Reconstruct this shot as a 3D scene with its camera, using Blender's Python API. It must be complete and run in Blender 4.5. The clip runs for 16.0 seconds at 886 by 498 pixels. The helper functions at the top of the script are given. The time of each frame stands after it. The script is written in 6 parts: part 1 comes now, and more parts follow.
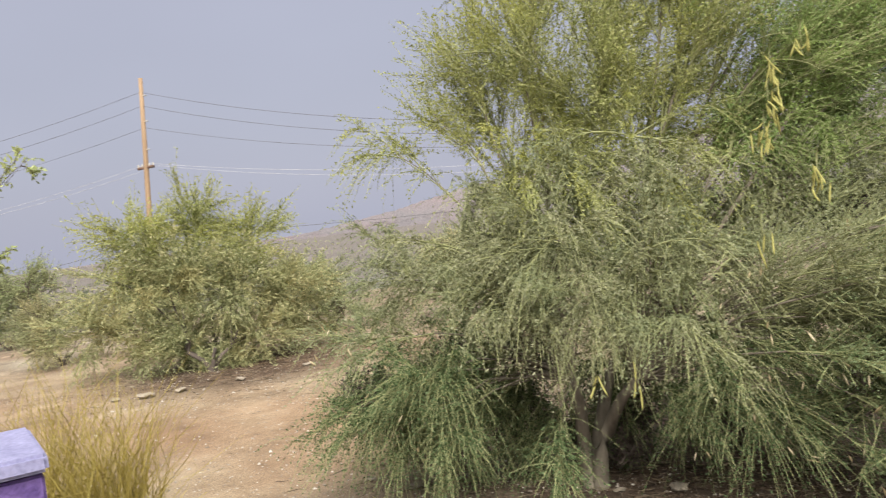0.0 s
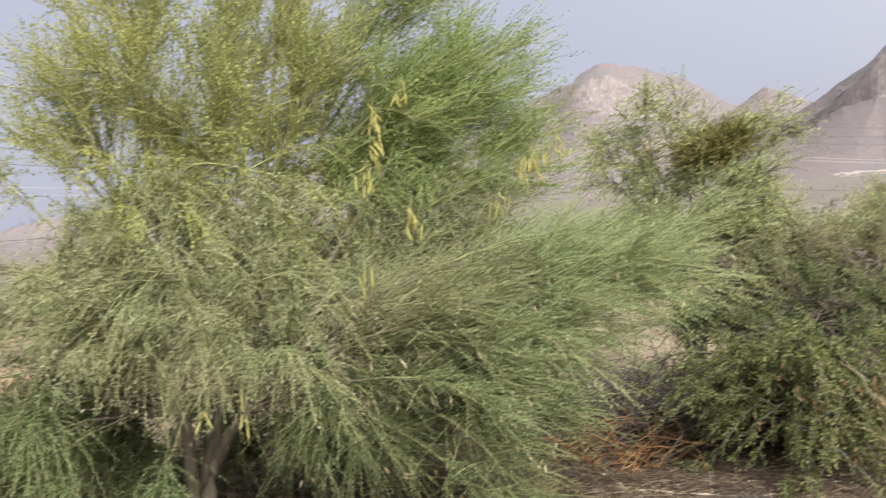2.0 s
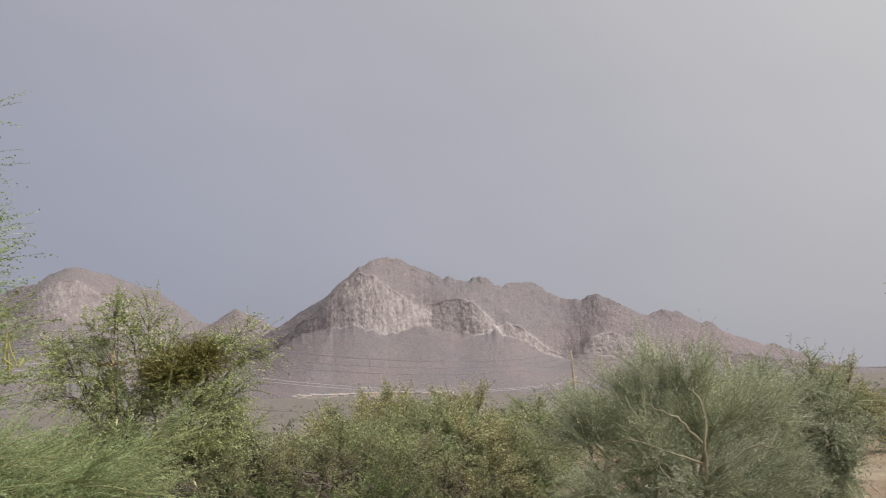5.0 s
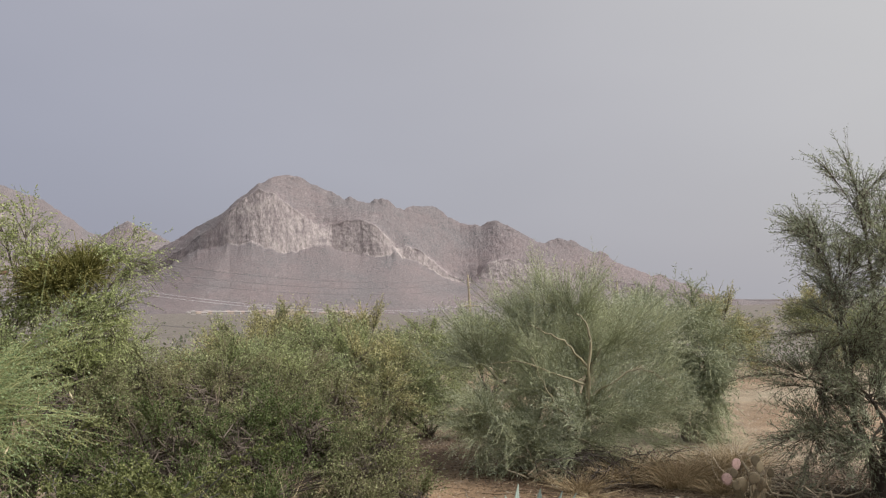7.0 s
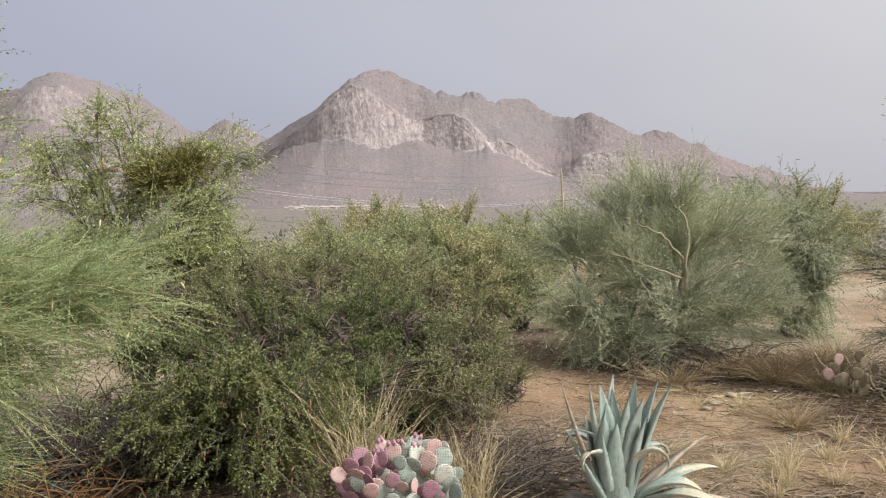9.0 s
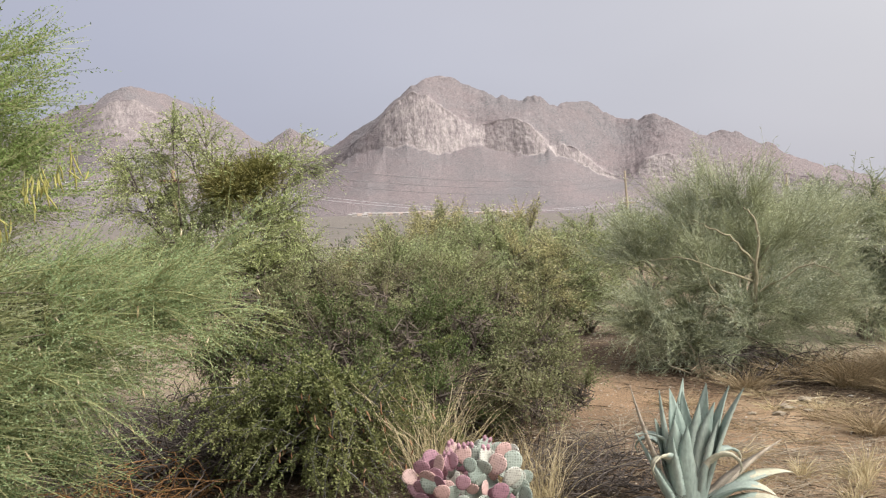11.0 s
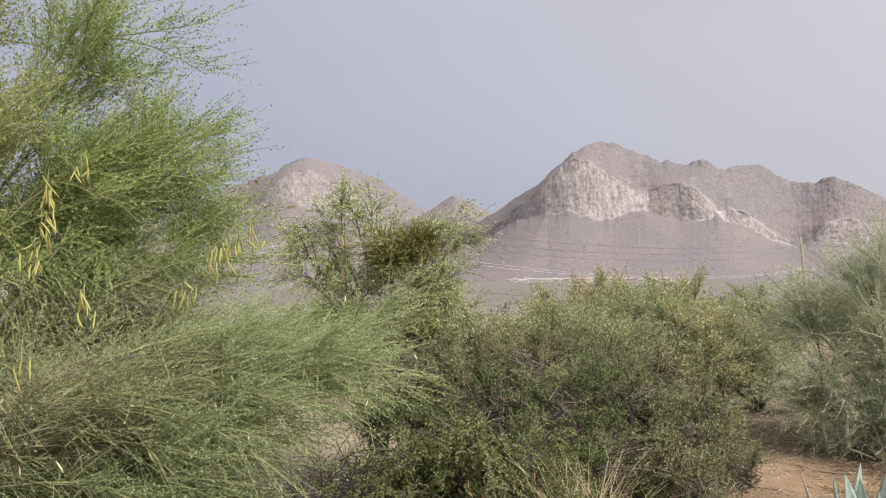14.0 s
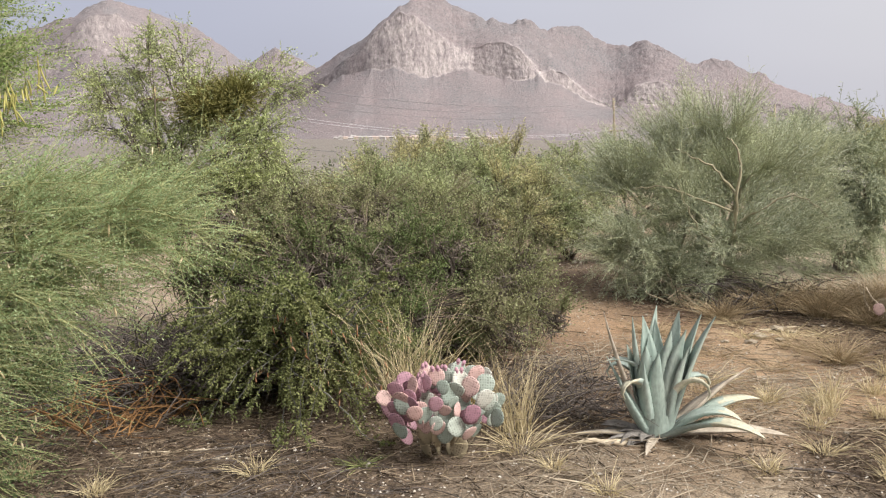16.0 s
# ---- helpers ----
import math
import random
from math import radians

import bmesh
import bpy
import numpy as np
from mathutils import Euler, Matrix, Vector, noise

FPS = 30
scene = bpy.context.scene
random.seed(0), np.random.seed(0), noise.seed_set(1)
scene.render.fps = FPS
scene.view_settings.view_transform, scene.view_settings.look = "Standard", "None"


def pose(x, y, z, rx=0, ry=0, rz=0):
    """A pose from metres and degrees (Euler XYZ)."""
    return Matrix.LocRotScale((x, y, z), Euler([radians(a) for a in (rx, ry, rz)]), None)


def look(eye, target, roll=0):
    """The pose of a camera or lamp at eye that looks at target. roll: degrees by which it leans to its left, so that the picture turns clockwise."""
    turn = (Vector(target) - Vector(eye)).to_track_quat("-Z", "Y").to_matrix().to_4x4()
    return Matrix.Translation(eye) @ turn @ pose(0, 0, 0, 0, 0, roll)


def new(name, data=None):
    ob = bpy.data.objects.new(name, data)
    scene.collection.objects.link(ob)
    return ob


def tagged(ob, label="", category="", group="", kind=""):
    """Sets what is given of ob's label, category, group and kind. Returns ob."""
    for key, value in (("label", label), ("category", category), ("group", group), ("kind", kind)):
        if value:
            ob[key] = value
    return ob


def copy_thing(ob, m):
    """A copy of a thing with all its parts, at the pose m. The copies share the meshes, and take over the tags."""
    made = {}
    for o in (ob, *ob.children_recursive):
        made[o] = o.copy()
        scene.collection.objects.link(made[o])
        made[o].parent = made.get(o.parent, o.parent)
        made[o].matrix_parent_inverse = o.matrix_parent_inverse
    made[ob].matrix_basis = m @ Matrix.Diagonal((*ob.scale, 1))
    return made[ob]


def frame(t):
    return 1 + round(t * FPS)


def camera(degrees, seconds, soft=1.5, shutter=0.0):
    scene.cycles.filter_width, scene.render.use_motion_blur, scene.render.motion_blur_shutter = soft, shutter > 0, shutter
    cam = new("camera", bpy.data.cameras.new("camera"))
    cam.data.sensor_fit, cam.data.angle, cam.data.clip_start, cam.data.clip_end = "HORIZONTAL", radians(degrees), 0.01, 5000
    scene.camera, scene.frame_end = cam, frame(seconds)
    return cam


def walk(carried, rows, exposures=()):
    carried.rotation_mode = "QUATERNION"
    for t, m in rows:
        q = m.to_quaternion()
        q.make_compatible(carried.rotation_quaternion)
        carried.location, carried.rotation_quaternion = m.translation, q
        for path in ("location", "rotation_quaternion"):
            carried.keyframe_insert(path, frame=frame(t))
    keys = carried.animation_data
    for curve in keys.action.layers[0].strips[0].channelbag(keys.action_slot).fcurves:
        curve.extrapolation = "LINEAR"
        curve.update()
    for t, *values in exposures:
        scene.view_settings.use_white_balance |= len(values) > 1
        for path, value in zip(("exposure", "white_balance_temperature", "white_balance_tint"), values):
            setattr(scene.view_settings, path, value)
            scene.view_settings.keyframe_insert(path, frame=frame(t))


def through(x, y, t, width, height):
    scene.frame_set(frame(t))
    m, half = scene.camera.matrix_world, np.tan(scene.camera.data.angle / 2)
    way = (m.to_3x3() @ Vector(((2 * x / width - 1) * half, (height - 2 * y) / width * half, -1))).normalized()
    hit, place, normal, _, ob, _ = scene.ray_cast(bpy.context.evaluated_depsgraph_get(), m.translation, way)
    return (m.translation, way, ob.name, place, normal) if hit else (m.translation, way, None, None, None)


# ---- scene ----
cam = camera(55.51, 16.0, soft=1.2, shutter=0.25)
PATH = [
    (0.0, pose(-0.107, -0.134, 1.598, 88.30, 7.21, 56.46)),
    (0.5, pose(-0.102, -0.136, 1.583, 87.54, 6.68, 50.11)),
    (1.0, pose(-0.067, -0.132, 1.615, 86.78, 6.23, 43.71)),
    (1.5, pose(-0.015, -0.104, 1.585, 86.71, 6.82, 39.83)),
    (2.0, pose(-0.023, -0.117, 1.600, 87.64, 5.28, 31.32)),
    (2.5, pose(0.007, -0.052, 1.605, 92.05, 2.42, 20.98)),
    (3.0, pose(0.034, 0.005, 1.594, 93.45, 2.25, 15.09)),
    (3.5, pose(0.014, 0.007, 1.590, 96.04, 2.50, 9.54)),
    (4.0, pose(-0.072, -0.021, 1.599, 98.50, 2.48, 3.63)),
    (4.5, pose(-0.072, -0.034, 1.607, 98.54, 2.39, 0.94)),
    (5.0, pose(-0.042, -0.030, 1.625, 99.58, 3.14, -3.64)),
    (7.5, pose(-0.005, 0.033, 1.605, 92.03, 1.33, -10.69)),
    (8.0, pose(-0.010, 0.038, 1.603, 90.13, 1.21, -7.61)),
    (8.5, pose(-0.017, 0.038, 1.599, 88.00, 1.68, -5.87)),
    (9.0, pose(-0.019, 0.036, 1.600, 87.04, 1.82, -4.31)),
    (11.5, pose(-0.047, -0.027, 1.604, 88.04, 2.30, 2.37)),
    (12.0, pose(-0.024, -0.025, 1.601, 91.85, 1.42, 4.92)),
    (12.5, pose(0.019, -0.012, 1.596, 93.27, 0.34, 4.09)),
    (13.0, pose(0.019, 0.007, 1.586, 92.81, 0.96, 5.96)),
    (13.5, pose(0.002, -0.040, 1.603, 92.82, 1.82, 9.48)),
    (14.0, pose(-0.009, -0.082, 1.619, 92.48, 2.06, 10.82)),
    (14.5, pose(0.003, -0.022, 1.602, 89.12, 2.14, 5.77)),
    (15.0, pose(-0.000, -0.006, 1.594, 86.02, 1.80, 1.68)),
    (15.5, pose(-0.004, 0.002, 1.596, 83.84, 1.66, -0.40)),
    (16.0, pose(-0.001, 0.001, 1.595, 82.45, 1.58, -0.97)),
]
walk(cam, PATH, exposures=[
    (0.0, 0.60), (1.0, 0.68), (2.0, 0.80), (3.5, 0.52), (5.0, 0.04), (7.5, 0.12), (8.0, 0.21), (9.0, 0.43), (11.5, 0.53), (12.5, 0.47), (14.0, 0.50), (15.5, 0.54), (16.0, 0.62),
])

# ---- sky and sun: thin overcast, low bright haze towards the west ----
SUN_AZ, SUN_EL = radians(-122), radians(47)  # measured from +y, positive to the west of it
SUN_DIR = Vector((-math.sin(SUN_AZ) * math.cos(SUN_EL), math.cos(SUN_AZ) * math.cos(SUN_EL), math.sin(SUN_EL)))


def build_world():
    world = bpy.data.worlds.new("hazy_sky")
    scene.world = world
    world.use_nodes = True
    nt = world.node_tree
    nt.nodes.clear()
    out = nt.nodes.new("ShaderNodeOutputWorld")
    back = nt.nodes.new("ShaderNodeBackground")
    sky = nt.nodes.new("ShaderNodeTexSky")
    sky.sky_type, sky.sun_disc = "NISHITA", False
    sky.sun_elevation, sky.sun_rotation = SUN_EL, -SUN_AZ
    sky.air_density, sky.dust_density = 1.5, 4.0
    gain = nt.nodes.new("ShaderNodeVectorMath")
    gain.operation = "SCALE"
    gain.inputs["Scale"].default_value = 0.09
    nt.links.new(sky.outputs[0], gain.inputs[0])
    coord = nt.nodes.new("ShaderNodeTexCoord")
    dot = nt.nodes.new("ShaderNodeVectorMath")
    dot.operation = "DOT_PRODUCT"
    dot.inputs[1].default_value = SUN_DIR
    nt.links.new(coord.outputs["Generated"], dot.inputs[0])
    ramp = nt.nodes.new("ShaderNodeValToRGB")
    half = nt.nodes.new("ShaderNodeMath")
    half.operation = "MULTIPLY_ADD"
    half.inputs[1].default_value, half.inputs[2].default_value = 0.5, 0.5
    nt.links.new(dot.outputs["Value"], half.inputs[0])
    nt.links.new(half.outputs[0], ramp.inputs[0])
    stops = ramp.color_ramp.elements
    stops[0].position, stops[0].color = 0.05, (0.40, 0.415, 0.52, 1)
    stops[1].position, stops[1].color = 1.0, (1.15, 1.06, 0.96, 1)
    for at, col in ((0.30, (0.437, 0.449, 0.556, 1)), (0.52, (0.612, 0.604, 0.652, 1)), (0.70, (0.80, 0.785, 0.775, 1))):
        stops.new(at).color = col
    # soft cloud texture
    noise_tex = nt.nodes.new("ShaderNodeTexNoise")
    noise_tex.inputs["Scale"].default_value, noise_tex.inputs["Detail"].default_value = 1.6, 3.0
    stretch = nt.nodes.new("ShaderNodeMapping")
    stretch.inputs["Scale"].default_value = (1, 1, 2.5)
    nt.links.new(coord.outputs["Generated"], stretch.inputs[0])
    nt.links.new(stretch.outputs[0], noise_tex.inputs["Vector"])
    shade = nt.nodes.new("ShaderNodeMapRange")
    shade.inputs["To Min"].default_value, shade.inputs["To Max"].default_value = 0.88, 1.12
    nt.links.new(noise_tex.outputs[0], shade.inputs["Value"])
    cloud = nt.nodes.new("ShaderNodeVectorMath")
    cloud.operation = "SCALE"
    nt.links.new(ramp.outputs[0], cloud.inputs[0])
    nt.links.new(shade.outputs[0], cloud.inputs["Scale"])
    mix = nt.nodes.new("ShaderNodeMix")
    mix.data_type = "RGBA"
    mix.inputs["Factor"].default_value = 0.88
    nt.links.new(gain.outputs[0], mix.inputs["A"])
    nt.links.new(cloud.outputs[0], mix.inputs["B"])
    nt.links.new(mix.outputs["Result"], back.inputs["Color"])
    back.inputs["Strength"].default_value = 0.76
    nt.links.new(back.outputs[0], out.inputs[0])


build_world()
sun_data = bpy.data.lights.new("sun", "SUN")
sun_data.energy, sun_data.angle, sun_data.color = 4.3, radians(28), (1.0, 0.96, 0.90)
sun = new("sun", sun_data)
sun.matrix_world = look(SUN_DIR * 50, (0, 0, 0))


# ---- mesh tools ----
class Geo:
    """Collects vertices and quads as arrays, then becomes one mesh."""

    def __init__(self):
        self.v, self.f, self.m, self.n = [], [], [], 0

    def add(self, verts, quads, slot=0):
        verts, quads = np.asarray(verts, float).reshape(-1, 3), np.asarray(quads, int).reshape(-1, 4)
        self.v.append(verts)
        self.f.append(quads + self.n)
        self.m.append(np.full(len(quads), slot))
        self.n += len(verts)

    def mesh(self, name, materials, smooth=False):
        v, f, m = np.concatenate(self.v), np.concatenate(self.f), np.concatenate(self.m)
        tri = f[:, 3] == f[:, 2]
        counts = np.where(tri, 3, 4)
        keep = np.ones(f.shape, bool)
        keep[tri, 3] = False
        me = bpy.data.meshes.new(name)
        me.vertices.add(len(v))
        me.vertices.foreach_set("co", v.astype(np.float32).ravel())
        me.loops.add(int(counts.sum()))
        me.loops.foreach_set("vertex_index", f[keep].astype(np.int32))
        me.polygons.add(len(f))
        me.polygons.foreach_set("loop_start", np.concatenate([[0], np.cumsum(counts)[:-1]]).astype(np.int32))
        me.polygons.foreach_set("material_index", m.astype(np.int32))
        me.polygons.foreach_set("use_smooth", np.full(len(f), smooth))
        me.update(calc_edges=True)
        for mat in materials:
            me.materials.append(mat)
        return me


def unit(a):
    return a / np.maximum(np.linalg.norm(a, axis=-1, keepdims=True), 1e-9)


def tubes(geo, paths, radii, sides=5, slot=0):
    """paths (n, k, 3), radii (n, k): n tubes with pointed or open ends."""
    paths, radii = np.asarray(paths, float), np.asarray(radii, float)
    n, k, _ = paths.shape
    tan = unit(np.gradient(paths, axis=1))
    ref = np.where(np.abs(tan[..., 2:3]) > 0.9, np.array([1.0, 0, 0]), np.array([0, 0, 1.0]))
    side = unit(np.cross(tan, ref))
    up = np.cross(side, tan)
    ang = np.arange(sides) * 2 * np.pi / sides
    ring = side[:, :, None] * np.cos(ang)[:, None] + up[:, :, None] * np.sin(ang)[:, None]
    v = paths[:, :, None] + ring * radii[:, :, None, None]
    i, j, s = np.meshgrid(np.arange(n), np.arange(k - 1), np.arange(sides), indexing="ij")
    a = (i * k + j) * sides
    b = a + sides
    s2 = (s + 1) % sides
    geo.add(v, np.stack([a + s, a + s2, b + s2, b + s], -1), slot)
    if sides >= 5:
        for end in (0, k - 1):
            base = (np.arange(n) * k + end) * sides
            for q in range(1, sides - 2, 2):
                geo.add(np.zeros((0, 3)), np.zeros((0, 4)), slot)
                geo.f.append(np.stack([base, base + q, base + q + 1, base + min(q + 2, sides - 1)], -1) + geo.n - n * k * sides)
                geo.m.append(np.full(n, slot))


def ribbons(geo, paths, widths, rng, slot=0):
    """paths (n, k, 3), widths (n, k): flat tapering blades, each turned its own way."""
    n, k, _ = paths.shape
    tan = unit(np.gradient(paths, axis=1))
    side = unit(np.cross(tan, unit(rng.normal(size=(n, 1, 3)))))
    v = np.stack([paths - side * widths[..., None] / 2, paths + side * widths[..., None] / 2], 2)
    i, j = np.meshgrid(np.arange(n), np.arange(k - 1), indexing="ij")
    a = (i * k + j) * 2
    geo.add(v, np.stack([a, a + 1, a + 3, a + 2], -1), slot)


def leaves(geo, at, way, length, width, rng, slot=0):
    """Small diamond leaflets at points, along ways."""
    side = unit(np.cross(way, unit(rng.normal(size=way.shape))))
    mid = at + way * (length * 0.5)[:, None]
    v = np.stack([at, mid + side * (width / 2)[:, None], at + way * length[:, None], mid - side * (width / 2)[:, None]], 1)
    geo.add(v, np.arange(len(at) * 4).reshape(-1, 4), slot)


def hash01(i, seed):
    i = (i.astype(np.int64) * 374761393 + seed * 668265263) & 0xFFFFFFFF
    i = ((i ^ (i >> 13)) * 1274126177) & 0xFFFFFFFF
    return ((i ^ (i >> 16)) & 0xFFFF) / 65535.0


def value_noise(x, y, seed=0):
    x0, y0 = np.floor(x), np.floor(y)
    fx, fy = x - x0, y - y0
    fx, fy = fx * fx * (3 - 2 * fx), fy * fy * (3 - 2 * fy)
    key = lambda a, b: hash01((x0 + a) + (y0 + b) * 7919, seed)
    return (key(0, 0) * (1 - fx) + key(1, 0) * fx) * (1 - fy) + (key(0, 1) * (1 - fx) + key(1, 1) * fx) * fy


def fbm(x, y, octaves=4, seed=0):
    """Fractal noise, about -1 to 1."""
    total, amp, norm = 0, 1.0, 0
    for o in range(octaves):
        total = total + amp * (value_noise(x * 2 ** o, y * 2 ** o, seed + o) * 2 - 1)
        norm += amp
        amp *= 0.5
    return total / norm


def part(name, mesh, parent, label=""):
    ob = new(name, mesh)
    ob.parent = parent
    return tagged(ob, label)


def thing(name, base, label, category, group="", kind=""):
    ob = new(name)
    ob.location = base
    ob.empty_display_size = 0.1
    return tagged(ob, label, category, group, kind)


def ground_z(x, y):
    """Height of the ground: level yard, falling to a wash past 16 m, then rising slowly to the mountain foot."""
    x, y = np.asarray(x, float), np.asarray(y, float)
    r = np.hypot(x, y)
    near = 0.025 * fbm(x * 0.5 + 40, y * 0.5 + 40, 3, 5) * np.clip(r / 3, 0, 1)
    drop = np.clip((r - 20) / 60, 0, 1)
    drop = drop * drop * (3 - 2 * drop) * -6.0
    rise = np.clip((r - 120) / 2500, 0, 1) * 4
    rough = 0.5 * fbm(x * 0.03, y * 0.03, 3, 9) * np.clip((r - 18) / 40, 0, 1)
    fan = -0.035 * np.clip(x, -260, 420) * np.clip((r - 300) / 1500, 0, 1)
    swell = 6 * fbm(x / 160 + 3, y / 160, 3, 15) * np.clip((r - 1200) / 600, 0, 1)
    return near + drop + rise + rough + fan + swell


# ---- materials ----
def material(name, rough=0.8):
    mat = bpy.data.materials.new(name)
    mat.use_nodes = True
    nt = mat.node_tree
    bsdf = nt.nodes["Principled BSDF"]
    bsdf.inputs["Roughness"].default_value = rough
    return mat, nt, bsdf


def ramp_node(nt, source, stops):
    ramp = nt.nodes.new("ShaderNodeValToRGB")
    els = ramp.color_ramp.elements
    els[0].position, els[0].color = stops[0][0], (*stops[0][1], 1)
    els[1].position, els[1].color = stops[-1][0], (*stops[-1][1], 1)
    for pos, col in stops[1:-1]:
        els.new(pos).color = (*col, 1)
    nt.links.new(source, ramp.inputs[0])
    return ramp.outputs[0]


def noise_node(nt, scale, detail=4.0, stretch=None, rough=0.55):
    coord = nt.nodes.new("ShaderNodeTexCoord")
    tex = nt.nodes.new("ShaderNodeTexNoise")
    tex.inputs["Scale"].default_value, tex.inputs["Detail"].default_value = scale, detail
    tex.inputs["Roughness"].default_value = rough
    vec = coord.outputs["Object"]
    if stretch:
        mapping = nt.nodes.new("ShaderNodeMapping")
        mapping.inputs["Scale"].default_value = stretch
        nt.links.new(vec, mapping.inputs[0])
        vec = mapping.outputs[0]
    nt.links.new(vec, tex.inputs["Vector"])
    return tex.outputs[0]


def mix_node(nt, fac, a, b, mode="MIX"):
    mix = nt.nodes.new("ShaderNodeMix")
    mix.data_type, mix.blend_type = "RGBA", mode
    for sock, val in ((mix.inputs["Factor"], fac), (mix.inputs["A"], a), (mix.inputs["B"], b)):
        if isinstance(val, (int, float)):
            sock.default_value = val
        elif isinstance(val, tuple):
            sock.default_value = (*val, 1)
        else:
            nt.links.new(val, sock)
    return mix.outputs["Result"]


def bump_node(nt, bsdf, height, strength, distance):
    bump = nt.nodes.new("ShaderNodeBump")
    bump.inputs["Strength"].default_value, bump.inputs["Distance"].default_value = strength, distance
    nt.links.new(height, bump.inputs["Height"])
    nt.links.new(bump.outputs[0], bsdf.inputs["Normal"])


def leaf_material(name, dark, mid, light, patch=None, through=0.35):
    """Leaf colour varies leaf by leaf, and in patches over the crown; part of the light goes through."""
    mat, nt, bsdf = material(name, 0.6)
    geo_node = nt.nodes.new("ShaderNodeNewGeometry")
    col = ramp_node(nt, geo_node.outputs["Random Per Island"], [(0.0, dark), (0.5, mid), (1.0, light)])
    if patch:
        spot = ramp_node(nt, noise_node(nt, 1.7, 2.0), [(0.42, (0, 0, 0)), (0.62, (1, 1, 1))])
        col = mix_node(nt, spot, col, mix_node(nt, 0.55, col, patch))
    nt.links.new(col, bsdf.inputs["Base Color"])
    bsdf.inputs["Specular IOR Level"].default_value = 0.2
    trans = nt.nodes.new("ShaderNodeBsdfTranslucent")
    nt.links.new(col, trans.inputs[0])
    mix = nt.nodes.new("ShaderNodeMixShader")
    mix.inputs[0].default_value = through
    nt.links.new(bsdf.outputs[0], mix.inputs[1])
    nt.links.new(trans.outputs[0], mix.inputs[2])
    nt.links.new(mix.outputs[0], nt.nodes["Material Output"].inputs["Surface"])
    return mat


def plain_material(name, low, high, scale=6.0, rough=0.8, stretch=None, relief=0.0, grain=40.0):
    mat, nt, bsdf = material(name, rough)
    coarse = noise_node(nt, scale, 5.0, stretch)
    fine = noise_node(nt, grain, 3.0, stretch)
    col = ramp_node(nt, coarse, [(0.3, low), (0.7, high)])
    dim = ramp_node(nt, fine, [(0.25, (0.72, 0.72, 0.72)), (0.75, (1.15, 1.15, 1.15))])
    nt.links.new(mix_node(nt, 1.0, col, dim, "MULTIPLY"), bsdf.inputs["Base Color"])
    if relief:
        bump_node(nt, bsdf, fine, 0.6, relief)
    return mat


PALO = leaf_material("palo_verde_leaf", (0.150, 0.180, 0.052), (0.315, 0.345, 0.122), (0.460, 0.470, 0.225), (0.420, 0.420, 0.090))
PALO_SAGE = leaf_material("palo_verde_sage_leaf", (0.142, 0.158, 0.082), (0.295, 0.308, 0.180), (0.425, 0.425, 0.280), (0.240, 0.295, 0.155), 0.40)
PALO_FRESH = leaf_material("palo_verde_fresh_leaf", (0.162, 0.225, 0.102), (0.300, 0.388, 0.200), (0.435, 0.522, 0.315), (0.275, 0.372, 0.185), 0.48)
PALO_EDGE = leaf_material("palo_verde_new_leaf", (0.10, 0.15, 0.045), (0.215, 0.31, 0.10), (0.33, 0.42, 0.17), (0.24, 0.31, 0.08))
# crown shade is painted into this dark copy for the low boughs
PALO_SHADED = leaf_material("palo_verde_shaded_leaf", (0.032, 0.052, 0.019), (0.095, 0.138, 0.056), (0.195, 0.235, 0.115), (0.085, 0.138, 0.056), 0.25)
BLUE_SHADE = leaf_material("blue_palo_shade_leaf", (0.140, 0.165, 0.112), (0.300, 0.334, 0.240), (0.465, 0.495, 0.380), (0.330, 0.360, 0.215), 0.42)
GREY_GREEN = leaf_material("blue_palo_leaf", (0.205, 0.235, 0.170), (0.405, 0.442, 0.330), (0.595, 0.620, 0.500), (0.440, 0.460, 0.275), 0.48)
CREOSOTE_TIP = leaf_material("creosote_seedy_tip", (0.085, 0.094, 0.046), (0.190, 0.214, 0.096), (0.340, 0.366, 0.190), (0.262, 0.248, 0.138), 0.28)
# shade inside the lower bush is mixed into this leaf green
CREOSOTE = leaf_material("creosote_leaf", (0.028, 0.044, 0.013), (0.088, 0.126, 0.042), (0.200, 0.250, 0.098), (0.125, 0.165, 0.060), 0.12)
HACKBERRY = leaf_material("hackberry_leaf", (0.062, 0.076, 0.027), (0.152, 0.174, 0.066), (0.265, 0.285, 0.125), (0.215, 0.224, 0.090), 0.22)
FAR_SCRUB = leaf_material("far_scrub_leaf", (0.076, 0.090, 0.057), (0.162, 0.184, 0.123), (0.246, 0.270, 0.190), (0.204, 0.216, 0.152), 0.3)
MESQUITE = leaf_material("mesquite_leaf", (0.185, 0.228, 0.092), (0.362, 0.418, 0.198), (0.535, 0.582, 0.322), (0.425, 0.465, 0.185))
THICKET = leaf_material("thicket_leaf", (0.170, 0.215, 0.098), (0.330, 0.385, 0.195), (0.470, 0.515, 0.295), (0.420, 0.445, 0.205), 0.42)
OLIVE = leaf_material("olive_bush_leaf", (0.121, 0.145, 0.066), (0.301, 0.332, 0.166), (0.555, 0.543, 0.317), (0.531, 0.459, 0.225))
MISTLETOE = leaf_material("mistletoe_stem", (0.085, 0.092, 0.028), (0.188, 0.188, 0.062), (0.320, 0.305, 0.115), (0.235, 0.200, 0.078), 0.2)
TWIG_GREEN = plain_material("green_twig", (0.22, 0.24, 0.10), (0.36, 0.37, 0.18), 9)
